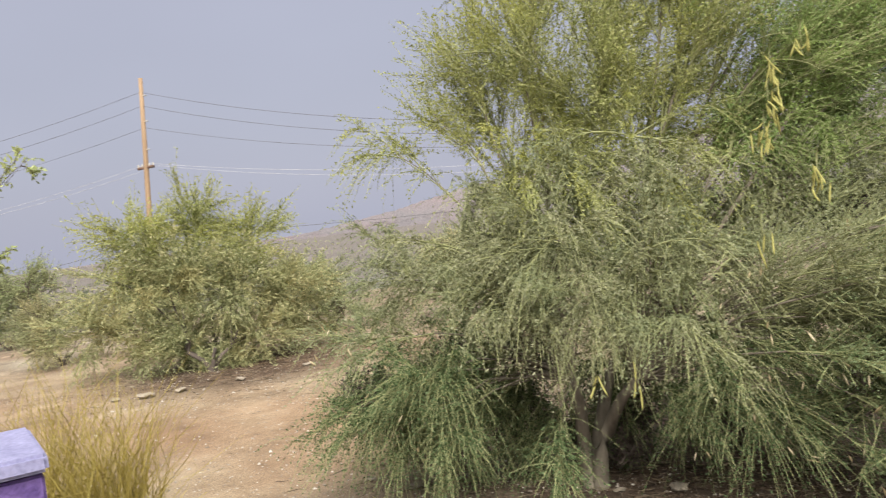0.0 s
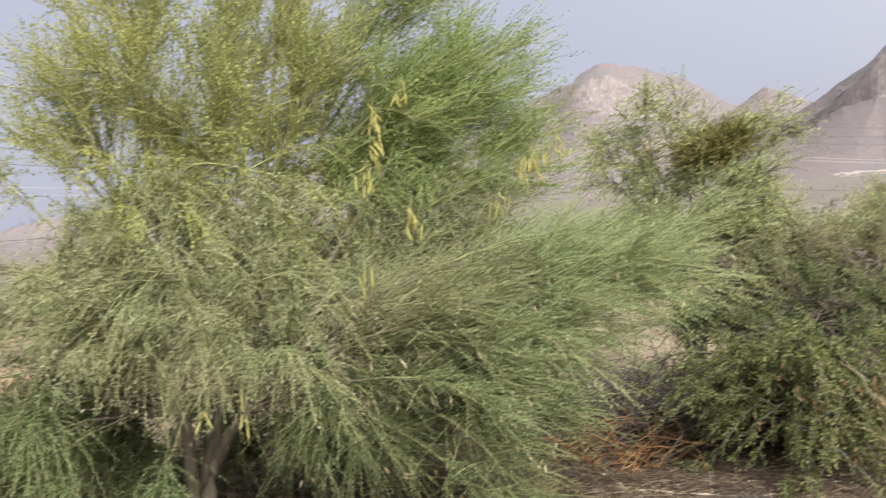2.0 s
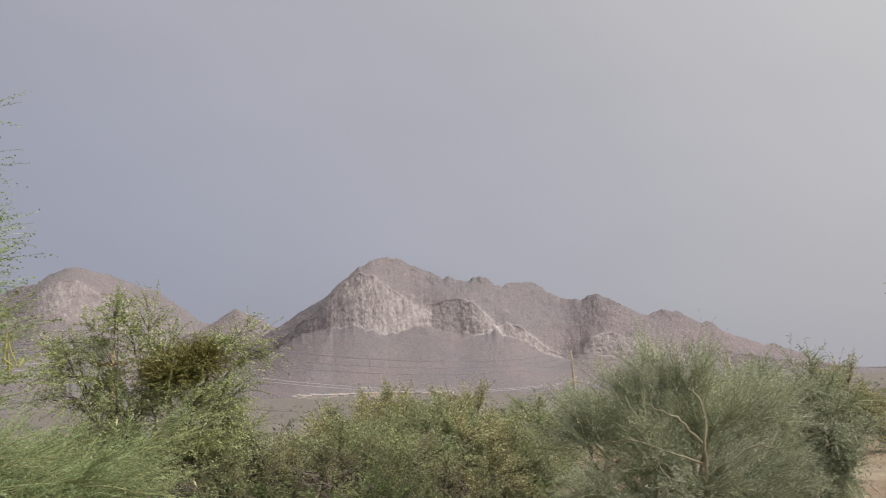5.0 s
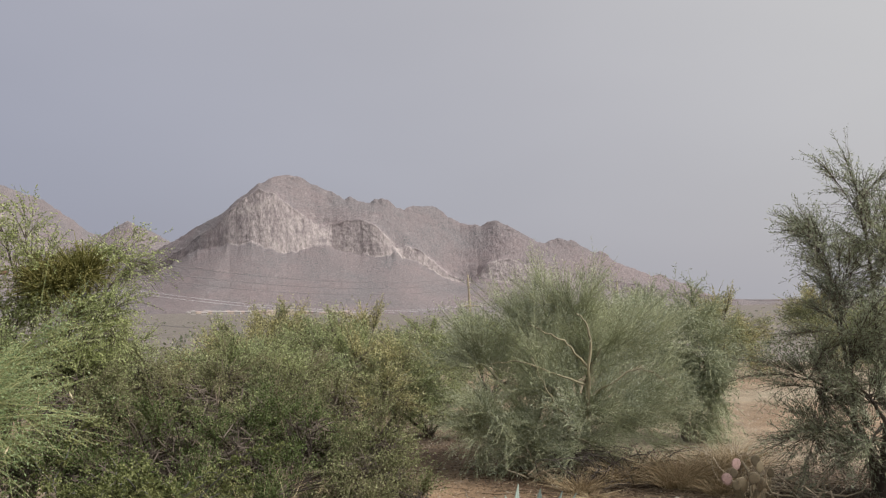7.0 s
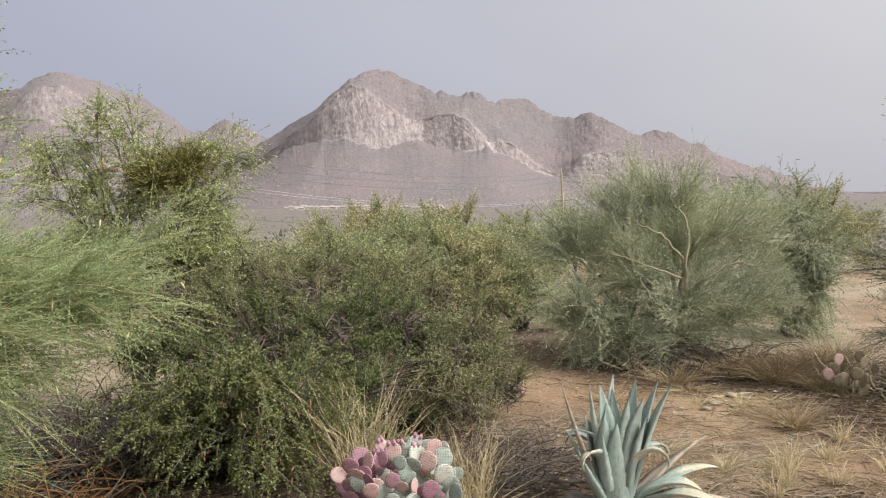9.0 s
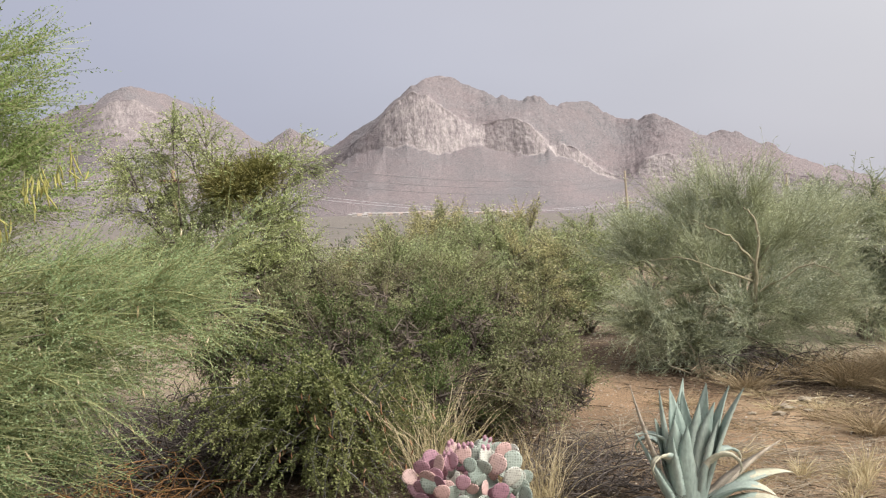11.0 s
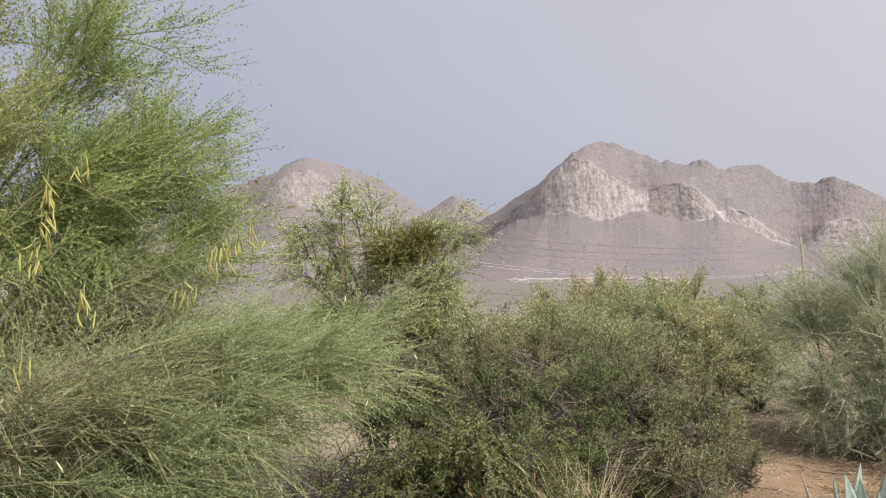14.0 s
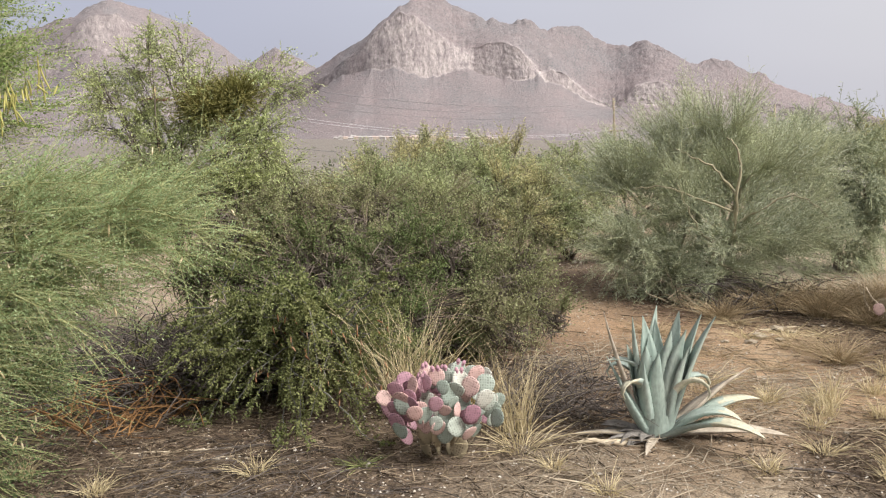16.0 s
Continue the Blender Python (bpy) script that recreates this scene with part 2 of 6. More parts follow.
TWIG_PALE = plain_material("pale_green_twig", (0.27, 0.295, 0.175), (0.42, 0.44, 0.275), 9)
TWIG_TAN = plain_material("tan_twig", (0.20, 0.165, 0.12), (0.38, 0.315, 0.235), 9)
TWIG_BROWN = plain_material("brown_twig", (0.11, 0.085, 0.06), (0.23, 0.185, 0.13), 9)
TWIG_GREY = plain_material("grey_twig", (0.075, 0.06, 0.048), (0.17, 0.14, 0.11), 9)
BARK_GREEN = plain_material("palo_verde_bark", (0.13, 0.11, 0.085), (0.25, 0.215, 0.165), 7, 0.8, (1, 1, 0.4), 0.004)
PALE_LIMB = plain_material("pale_limb_bark", (0.22, 0.20, 0.13), (0.37, 0.335, 0.225), 7, 0.8, (1, 1, 0.4), 0.004)
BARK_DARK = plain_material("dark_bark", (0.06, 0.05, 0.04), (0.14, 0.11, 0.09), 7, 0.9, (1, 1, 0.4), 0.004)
POD = leaf_material("seed_pod", (0.36, 0.36, 0.09), (0.46, 0.44, 0.14), (0.52, 0.46, 0.25), None, 0.3)
DRY_POD = leaf_material("dry_pod", (0.45, 0.36, 0.20), (0.60, 0.50, 0.32), (0.70, 0.62, 0.45), None, 0.2)
STRAW = leaf_material("straw_grass", (0.393, 0.320, 0.181), (0.546, 0.464, 0.290), (0.677, 0.585, 0.399), None, 0.3)
GOLD_GRASS = leaf_material("golden_grass", (0.22, 0.17, 0.04), (0.34, 0.27, 0.07), (0.44, 0.37, 0.12), None, 0.3)
RUST = leaf_material("rusty_grass", (0.21, 0.158, 0.092), (0.33, 0.255, 0.155), (0.44, 0.35, 0.225), None, 0.2)
ORANGE_TWIG = plain_material("orange_dead_branch", (0.15, 0.07, 0.025), (0.33, 0.175, 0.065), 8, 0.7)
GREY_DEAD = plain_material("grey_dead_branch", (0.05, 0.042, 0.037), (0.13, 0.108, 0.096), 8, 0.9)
PALE_WOOD = plain_material("pale_dead_wood", (0.40, 0.33, 0.24), (0.62, 0.53, 0.40), 8, 0.9)
POLE_GREY = plain_material("greyed_pole_wood", (0.22, 0.18, 0.13), (0.34, 0.28, 0.20), 3, 0.85, (1, 1, 0.1), 0.01)
POLE_WOOD = plain_material("weathered_pole_wood", (0.25, 0.165, 0.10), (0.37, 0.26, 0.16), 3, 0.85, (1, 1, 0.1), 0.01)
DARK_WOOD = plain_material("dark_crossarm_wood", (0.09, 0.06, 0.05), (0.17, 0.10, 0.07), 4, 0.85)
RED_WOOD = plain_material("reddish_crossarm_wood", (0.09, 0.035, 0.025), (0.16, 0.06, 0.04), 4, 0.85)
BRACE = plain_material("grey_brace", (0.50, 0.50, 0.50), (0.65, 0.65, 0.66), 4, 0.5)
CABLE = plain_material("power_cable", (0.09, 0.09, 0.10), (0.14, 0.14, 0.15), 3, 0.5)
CABLE_WHITE = plain_material("pale_cable", (0.46, 0.46, 0.49), (0.56, 0.56, 0.60), 3, 0.4)
GLASS_GREY = plain_material("insulator_porcelain", (0.35, 0.33, 0.30), (0.45, 0.43, 0.40), 8, 0.3)
PURPLE = plain_material("purple_painted_block", (0.07, 0.04, 0.16), (0.16, 0.10, 0.30), 14, 0.85, None, 0.01, 60)
LAVENDER = plain_material("lavender_wall_cap", (0.20, 0.20, 0.34), (0.29, 0.29, 0.46), 10, 0.8, None, 0.004, 60)
STONE = plain_material("pale_stone", (0.24, 0.20, 0.15), (0.40, 0.35, 0.28), 14, 0.9, None, 0.004)
HOUSE_WALL = plain_material("pale_stucco", (0.33, 0.31, 0.305), (0.46, 0.44, 0.43), 0.1, 0.9)
HOUSE_TAN = plain_material("tan_stucco", (0.42, 0.35, 0.30), (0.52, 0.44, 0.38), 0.1, 0.9)
HOUSE_ROOF = plain_material("clay_roof", (0.34, 0.26, 0.24), (0.46, 0.38, 0.35), 0.1, 0.9)


def ground_material():
    mat, nt, bsdf = material("desert_soil", 0.95)
    broad = noise_node(nt, 0.35, 4.0)
    patch = noise_node(nt, 1.3, 6.0, None, 0.65)
    fine = noise_node(nt, 22.0, 4.0, None, 0.7)
    grit = noise_node(nt, 130.0, 2.0)
    sand = ramp_node(nt, patch, [(0.32, (0.155, 0.122, 0.090)), (0.44, (0.232, 0.195, 0.147)), (0.56, (0.282, 0.245, 0.190)), (0.70, (0.37, 0.33, 0.265))])
    litter = ramp_node(nt, fine, [(0.3, (0.040, 0.030, 0.024)), (0.55, (0.088, 0.066, 0.05)), (0.75, (0.170, 0.135, 0.10))])
    # leaf litter lies below the shrubs and in drifts, its brown deepened for the shade there
    pos = nt.nodes.new("ShaderNodeTexCoord").outputs["Object"]
    total = None
    for (x, y), reach in LITTER_AND_SHADE:
        dist = nt.nodes.new("ShaderNodeVectorMath")
        dist.operation = "DISTANCE"
        dist.inputs[1].default_value = (x, y, 0)
        nt.links.new(pos, dist.inputs[0])
        near = nt.nodes.new("ShaderNodeMapRange")
        near.inputs["From Min"].default_value, near.inputs["From Max"].default_value = reach, reach * 0.45
        nt.links.new(dist.outputs["Value"], near.inputs["Value"])
        if total is None:
            total = near.outputs[0]
        else:
            most = nt.nodes.new("ShaderNodeMath")
            most.operation = "MAXIMUM"
            nt.links.new(total, most.inputs[0])
            nt.links.new(near.outputs[0], most.inputs[1])
            total = most.outputs[0]
    drift = ramp_node(nt, patch, [(0.30, (0.45, 0.45, 0.45)), (0.52, (1, 1, 1))])
    amount = nt.nodes.new("ShaderNodeMath")
    amount.operation = "MULTIPLY"
    nt.links.new(total, amount.inputs[0])
    nt.links.new(drift, amount.inputs[1])
    col = mix_node(nt, amount.outputs[0], sand, litter)
    # past the yard the plain is scrub-covered
    away = nt.nodes.new("ShaderNodeVectorMath")
    away.operation = "LENGTH"
    nt.links.new(pos, away.inputs[0])
    plain = nt.nodes.new("ShaderNodeMapRange")
    plain.inputs["From Min"].default_value, plain.inputs["From Max"].default_value = 25, 90
    nt.links.new(away.outputs["Value"], plain.inputs["Value"])
    scrub = ramp_node(nt, noise_node(nt, 0.05, 6.0, None, 0.7), [(0.3, (0.10, 0.10, 0.09)), (0.5, (0.14, 0.135, 0.13)), (0.7, (0.185, 0.175, 0.175))])
    col = mix_node(nt, plain.outputs[0], col, scrub)
    drive = nt.nodes.new("ShaderNodeVectorMath")
    drive.operation = "DISTANCE"
    drive.inputs[1].default_value = (-9.5, 2.0, 0)
    nt.links.new(pos, drive.inputs[0])
    sandy = nt.nodes.new("ShaderNodeMapRange")
    sandy.inputs["From Min"].default_value, sandy.inputs["From Max"].default_value = 7.5, 4.0
    nt.links.new(drive.outputs["Value"], sandy.inputs["Value"])
    col = mix_node(nt, sandy.outputs[0], col, mix_node(nt, 1.0, col, (1.12, 1.03, 0.92), "MULTIPLY"))
    clay = nt.nodes.new("ShaderNodeVectorMath")
    clay.operation = "DISTANCE"
    clay.inputs[1].default_value = (1.9, 6.6, 0)
    nt.links.new(pos, clay.inputs[0])
    red = nt.nodes.new("ShaderNodeMapRange")
    red.inputs["From Min"].default_value, red.inputs["From Max"].default_value = 3.4, 1.2
    nt.links.new(clay.outputs["Value"], red.inputs["Value"])
    col = mix_node(nt, red.outputs[0], col, mix_node(nt, 1.0, col, (1.13, 1.0, 0.88), "MULTIPLY"))
    tone = ramp_node(nt, broad, [(0.36, (0.92, 0.76, 0.66)), (0.62, (1.06, 1.04, 1.0))])
    col = mix_node(nt, 1.0, col, tone, "MULTIPLY")
    speck = ramp_node(nt, grit, [(0.34, (0.50, 0.48, 0.46)), (0.5, (1, 1, 1)), (0.64, (1.5, 1.47, 1.42))])
    nt.links.new(mix_node(nt, 0.8, col, speck, "MULTIPLY"), bsdf.inputs["Base Color"])
    both = nt.nodes.new("ShaderNodeMath")
    both.operation = "MULTIPLY_ADD"
    both.inputs[1].default_value = 0.35
    nt.links.new(grit, both.inputs[0])
    nt.links.new(fine, both.inputs[2])
    bump_node(nt, bsdf, both.outputs[0], 0.8, 0.03)
    return mat


def rock_material():
    """Desert mountain: pale fluted cliff rock where the mesh says it is bare, scrub-dotted scree elsewhere; distance
    haze is mixed into the colours.
    """
    mat, nt, bsdf = material("hazed_mountain_rock", 0.95)
    flute = noise_node(nt, 0.085, 8.0, (1, 1, 0.4), 0.75)
    block = noise_node(nt, 0.016, 5.0, (1, 1, 1.5), 0.6)
    scree = noise_node(nt, 0.16, 8.0, None, 0.82)
    broad = noise_node(nt, 0.0045, 5.0, None, 0.6)
    boulder = nt.nodes.new("ShaderNodeTexVoronoi")
    boulder.inputs["Scale"].default_value = 0.075
    nt.links.new(nt.nodes.new("ShaderNodeTexCoord").outputs["Object"], boulder.inputs["Vector"])
    # lavender-grey tones with little contrast: the haze is painted into the rock
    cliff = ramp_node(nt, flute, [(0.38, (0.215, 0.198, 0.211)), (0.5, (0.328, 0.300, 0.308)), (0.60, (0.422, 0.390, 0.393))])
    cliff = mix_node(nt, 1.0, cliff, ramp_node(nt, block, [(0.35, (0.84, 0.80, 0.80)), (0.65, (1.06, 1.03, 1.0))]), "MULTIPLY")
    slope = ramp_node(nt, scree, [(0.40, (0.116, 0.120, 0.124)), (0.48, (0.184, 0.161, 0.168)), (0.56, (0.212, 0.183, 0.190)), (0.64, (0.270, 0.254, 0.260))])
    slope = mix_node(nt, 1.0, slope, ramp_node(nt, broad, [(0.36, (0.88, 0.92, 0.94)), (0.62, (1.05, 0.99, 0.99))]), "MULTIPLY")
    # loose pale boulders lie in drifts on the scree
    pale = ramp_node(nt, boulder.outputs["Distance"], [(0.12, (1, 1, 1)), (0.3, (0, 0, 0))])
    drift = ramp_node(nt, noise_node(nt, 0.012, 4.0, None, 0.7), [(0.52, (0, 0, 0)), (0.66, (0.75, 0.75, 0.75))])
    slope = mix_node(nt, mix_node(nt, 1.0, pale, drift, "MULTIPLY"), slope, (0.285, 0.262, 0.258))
    band = nt.nodes.new("ShaderNodeAttribute")
    band.attribute_name = "pale_rock"
    wob = nt.nodes.new("ShaderNodeMath")
    wob.operation = "MULTIPLY_ADD"
    wob.inputs[1].default_value = 0.9
    nt.links.new(noise_node(nt, 0.03, 6.0, None, 0.7), wob.inputs[0])
    nt.links.new(band.outputs["Fac"], wob.inputs[2])
    bare = ramp_node(nt, wob.outputs[0], [(0.62, (0, 0, 0)), (0.98, (1, 1, 1))])
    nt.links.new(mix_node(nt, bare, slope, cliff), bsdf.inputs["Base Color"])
    both = nt.nodes.new("ShaderNodeMath")
    both.operation = "MULTIPLY_ADD"
    both.inputs[1].default_value = 0.6
    nt.links.new(noise_node(nt, 0.2, 5.0, (1, 1, 0.6), 0.75), both.inputs[0])
    nt.links.new(mix_node(nt, bare, scree, flute), both.inputs[2])
    bump_node(nt, bsdf, both.outputs[0], 0.6, 9.0)
    return mat


# ---- ground and mountains ----
BIG_TREE = (-3.72, 3.10)
LITTER_AND_SHADE = [((-3.1, 3.6), 3.0), ((-0.8, 5.2), 3.0), ((0.3, 4.9), 1.2), ((2.6, 7.8), 1.4), ((4.6, 6.3), 1.6), ((-2.3, 4.5), 1.9), ((2.3, 3.7), 0.9), ((-1.7, 4.0), 2.2), ((-0.9, 3.6), 1.6), ((-2.9, 2.6), 2.0), ((-11.2, 3.7), 2.2), ((0.5, 10), 3.0), ((3.6, 5.6), 1.2), ((3.4, 7.2), 1.2)]


def polar_sheet(name, radii, angles, height, mat, closed):
    rr, aa = np.meshgrid(radii, angles, indexing="ij")
    x, y = -np.sin(aa) * rr, np.cos(aa) * rr
    geo = Geo()
    n, m = rr.shape
    i, j = np.meshgrid(np.arange(n - 1), np.arange(m if closed else m - 1), indexing="ij")
    j2 = (j + 1) % m
    quads = np.stack([i * m + j, i * m + j2, (i + 1) * m + j2, (i + 1) * m + j], -1)[..., ::-1]
    geo.add(np.stack([x, y, height(x, y, rr, aa)], -1), quads)
    return new(name, geo.mesh(name, [mat], True))


ground_radii = np.concatenate([[0.001], np.geomspace(0.4, 60, 120), np.geomspace(64, 4900, 40)])
ground = polar_sheet("ground", ground_radii, np.arange(360) * 2 * np.pi / 360, lambda x, y, r, a: ground_z(x, y), ground_material(), True)
tagged(ground, "dry sandy desert ground with litter and gravel", "ground", kind="structure")

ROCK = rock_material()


def mountain(name, label, skyline, cliffs, stand, foot, az_range, step, seed, flank=None):
    """A desert ridge seen from the yard. skyline: azimuth and elevation angle (degrees) of the crest; cliffs: azimuth,
    angles of the cliff's foot and top, and how bare and pale its rock is, lowered to paint in shade on left-facing
    sides; stand: azimuth and how far off (metres) the cliff stands. Below the cliff lies a scree apron, above it a
    rocky slope leans back to the crest. flank: azimuth past which the ridge turns away."""
    sky_az, sky_el = zip(*sorted(skyline))
    c_az, c_low, c_top, c_pale = zip(*sorted(cliffs))
    s_az, s_far = zip(*sorted(stand))
    az = np.arange(az_range[0], az_range[1], step)
    rows = (54, 52, 40, 6)
    u = np.concatenate([np.linspace(0, 1, rows[0], endpoint=False), 1 + np.linspace(0, 1, rows[1], endpoint=False), 2 + np.linspace(0, 1, rows[2]), 3 + np.linspace(0.15, 1, rows[3])])
    uu, aa = np.meshgrid(u, az, indexing="ij")
    talus, wall, upper = np.clip(uu, 0, 1), np.clip(uu - 1, 0, 1), np.clip(uu - 2, 0, 1)
    crest = np.interp(aa, sky_az, sky_el) + (0.07 * fbm(aa * 3.1, aa * 0 + seed, 5, seed) + 0.10 * np.abs(fbm(aa * 2.3, aa * 0, 4, seed + 20)) - 0.04) * np.clip(np.interp(aa, sky_az, sky_el), 0.1, 1)
    sway = aa + 0.10 * fbm(aa * 2.2, uu * 2.0, 3, seed + 2)
    low = np.minimum(np.interp(sway, c_az, c_low) + 0.16 * fbm(aa * 2.4, aa * 0, 4, seed + 3), crest - 0.05)
    top = np.clip(np.interp(sway, c_az, c_top) + 0.22 * fbm(aa * 1.9, aa * 0 + 4, 4, seed + 4), low, crest)
    soft = np.mean([np.interp(aa + d, c_az, c_low) for d in np.linspace(-1.6, 1.6, 13)], 0)
    apron = soft + (low - soft) * talus ** 16
    round_crest = np.mean([np.interp(aa + d, sky_az, sky_el) for d in np.linspace(-1.5, 1.5, 11)], 0)
    round_top = np.mean([np.interp(aa + d, c_az, c_top) for d in np.linspace(-1.5, 1.5, 11)], 0)
    ridge = round_crest + (crest - round_crest) * upper ** 5
    shelf = round_top + (top - round_top) * (1 - upper) ** 5
    el = -1.2 + (apron + 1.2) * talus + (top - low) * wall + np.where(uu > 2, shelf - top + (ridge - shelf) * upper, 0)
    at = aa if flank is None else np.where(aa > flank, np.maximum(flank, aa - (1 - talus) * 3.2), aa)
    far = np.interp(at, s_az, s_far)
    even = np.mean([np.interp(at + d, s_az, s_far) for d in np.linspace(-3, 3, 13)], 0)
    crisp = np.mean([np.interp(at + d, s_az, s_far) for d in (-0.25, -0.12, 0, 0.12, 0.25)], 0)
    deep = np.where(uu < 1, talus ** 22, 1.0) * (1 - 0.6 * upper)
    far = even + 0.24 * (crisp - even) * deep
    metre = np.radians(1) * far
    swing = np.linspace(-2.2, 2.2, 15)
    rise = np.mean([np.interp(aa + d, c_az, c_top) - np.interp(aa + d, c_az, c_low) for d in swing], 0)
    lean = np.mean([np.interp(aa + d, sky_az, sky_el) - np.interp(aa + d, c_az, c_top) for d in swing], 0)
    drop = foot + (far - foot) * talus ** 0.85
    run = drop + rise * metre * 0.30 * wall + (lean * metre * 1.15 + 40) * upper
    # fluted, blocky relief on the rock, shallow rills on the scree
    x, y = aa * 54, el * 54
    ribs = fbm(x / 34 + 0.6 * fbm(x / 60, y / 60, 2, seed + 5), y / 150, 5, seed + 6) * 3.5 + np.abs(fbm(x / 13, y / 18, 4, seed + 7)) * 4
    blocks = fbm(x / 45, y / 38, 5, seed + 8) * 10 + np.abs(fbm(x / 16, y / 12, 4, seed + 9)) * 8
    rills = -np.abs(fbm(x / 70 + 1.2 * fbm(x / 80, y / 70, 3, seed + 10) + y / 160, y / 110, 3, seed + 11)) * 5 + fbm(x / 14, y / 14, 4, seed + 12) * 2
    on_wall = np.clip(uu - 0.97, 0, 0.06) / 0.06 * np.clip(2.06 - uu, 0, 0.12) / 0.12
    on_top = np.clip(uu - 1.94, 0, 0.12) / 0.12
    tall = np.clip((crest - low) / 1.2, 0.05, 1)
    run = run + tall * (on_wall * ribs + on_top * blocks + (1 - np.maximum(on_wall, on_top)) * rills * np.clip(talus * 3, 0, 1))
    run = run + np.clip(uu - 3, 0, 1) * 420
    el = el - np.clip(uu - 3, 0, 1) * (0.35 + crest * 0.35)
    geo = Geo()
    a = np.radians(aa)
    geo.add(np.stack([-np.sin(a) * run, np.cos(a) * run, 1.6 + np.tan(np.radians(el)) * run], -1),
            polar_quads(len(u), len(az)))
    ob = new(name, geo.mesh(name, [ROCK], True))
    bare = np.interp(aa, c_az, c_pale)
    mask = bare * on_wall * np.clip((top - low) / 0.25, 0, 1) + 0.13 * on_top * np.clip(bare * 1.5, 0.35, 1)
    ob.data.attributes.new("pale_rock", "FLOAT", "POINT").data.foreach_set("value", mask.astype(np.float32).ravel())
    return tagged(ob, label, "mountain", kind="structure")


def polar_quads(n, m):
    i, j = np.meshgrid(np.arange(n - 1), np.arange(m - 1), indexing="ij")
    return np.stack([i * m + j, i * m + j + 1, (i + 1) * m + j + 1, (i + 1) * m + j], -1)[..., ::-1]


MAIN_CREST = [
    (-60, 0.1), (-45, 0.1), (-31.7, -0.1), (-28.6, 0.2), (-27.9, 0.48), (-26.9, 1.1), (-25.6, 1.55), (-25.1, 1.86), (-24.5, 1.77), (-23.5, 2.29), (-22.2, 2.78), (-21.6, 3.41),
    (-21.2, 3.57), (-20.9, 3.43), (-19.8, 4.11), (-19.4, 4.39), (-19.1, 4.36), (-18.7, 4.53), (-18.0, 4.44), (-17.6, 4.18), (-17.2, 4.31), (-15.5, 5.28), (-15.0, 5.57), (-14.4, 5.85)]
MAIN_CREST += [
    (-13.75, 5.79), (-13.4, 5.54), (-12.2, 5.68), (-11.1, 6.17), (-10.7, 6.6), (-10.1, 6.96), (-9.2, 7.01), (-8.4, 6.99), (-8.1, 6.8), (-7.6, 6.89), (-7.2, 7.31), (-6.7, 7.59),
    (-6.1, 7.52), (-5.7, 7.3), (-4.9, 7.42), (-4.5, 7.73), (-4.06, 7.54), (-3.8, 7.77), (-2.9, 8.15), (-1.9, 8.6), (-1.0, 9.13), (-0.05, 9.23), (0.7, 9.04), (1.8, 8.51),
    (2.7, 7.84), (3.5, 7.17), (3.84, 6.72), (5.5, 5.86), (7.2, 4.8), (9, 3.8), (12, 2.4), (16, 1.0)]
mountain("mountain_main", "bare pinkish desert mountain with pale cliff band", MAIN_CREST, [
    (-60, 0, 0, 0), (-29, 0.0, 0.05, 0), (-25, 0.4, 0.9, 0.2), (-21, 0.8, 1.8, 0.35), (-18.2, 1.1, 2.6, 0.55), (-16, 1.4, 2.9, 0.75), (-14.45, 1.8, 3.3, 0.85), (-13.7, 2.0, 3.0, 0.8), (-13.0, 1.8, 2.1, 0.3),
    (-12.2, 1.6, 1.75, 0.2), (-11.2, 1.83, 2.08, 0.9), (-10.2, 2.4, 2.9, 1.0), (-9.1, 3.2, 3.85, 1.0), (-7.9, 3.6, 4.25, 0.9), (-7.5, 4.0, 4.2, 0.7), (-7.1, 3.76, 4.7, 1.0), (-6.4, 3.7, 5.6, 1.0), (-5.9, 3.7, 5.9, 1.0),
    (-5.5, 3.8, 6.0, 1.0), (-5.2, 3.8, 6.05, 0.45), (-3.9, 4.0, 6.1, 0.35), (-3.2, 4.3, 5.9, 0.4), (-2.6, 4.6, 5.8, 0.9)] + [
    (-1.7, 4.35, 6.1, 1.0), (-0.9, 4.1, 6.6, 1.0), (0, 4.0, 7.4, 1.0), (0.8, 4.2, 8.1, 1.0), (1.7, 4.55, 8.2, 1.0), (2.2, 4.8, 7.9, 0.95), (3, 4.56, 7.4, 0.95), (3.8, 4.6, 6.4, 0.85), (4.0, 4.5, 6.2, 0.3), (5.5, 4.3, 5.2, 0.25), (7.2, 3.4, 3.9, 0.2), (9, 2.6, 3.0, 0.1), (16, 0.4, 0.5, 0)],
    [(-60, 3900), (-31, 3600), (-26, 3280), (-22, 3150), (-18, 3070), (-14.5, 3030), (-13.9, 3045), (-12.9, 3090), (-12.0, 3110), (-10.6, 3050), (-9, 3010), (-7.6, 3030), (-7.1, 2990), (-6, 2950), (-5.4, 2985), (-4.9, 3030),
     (-3.8, 3065), (-3.1, 3110), (-2.4, 3060), (-1.4, 3000), (0, 2975), (2.6, 3000), (3.7, 3050), (4.2, 3085), (5.5, 3145), (7.2, 3235), (9, 3330), (16, 3700)],
    2450, (-60, 16), 0.06, 11, 3.6)
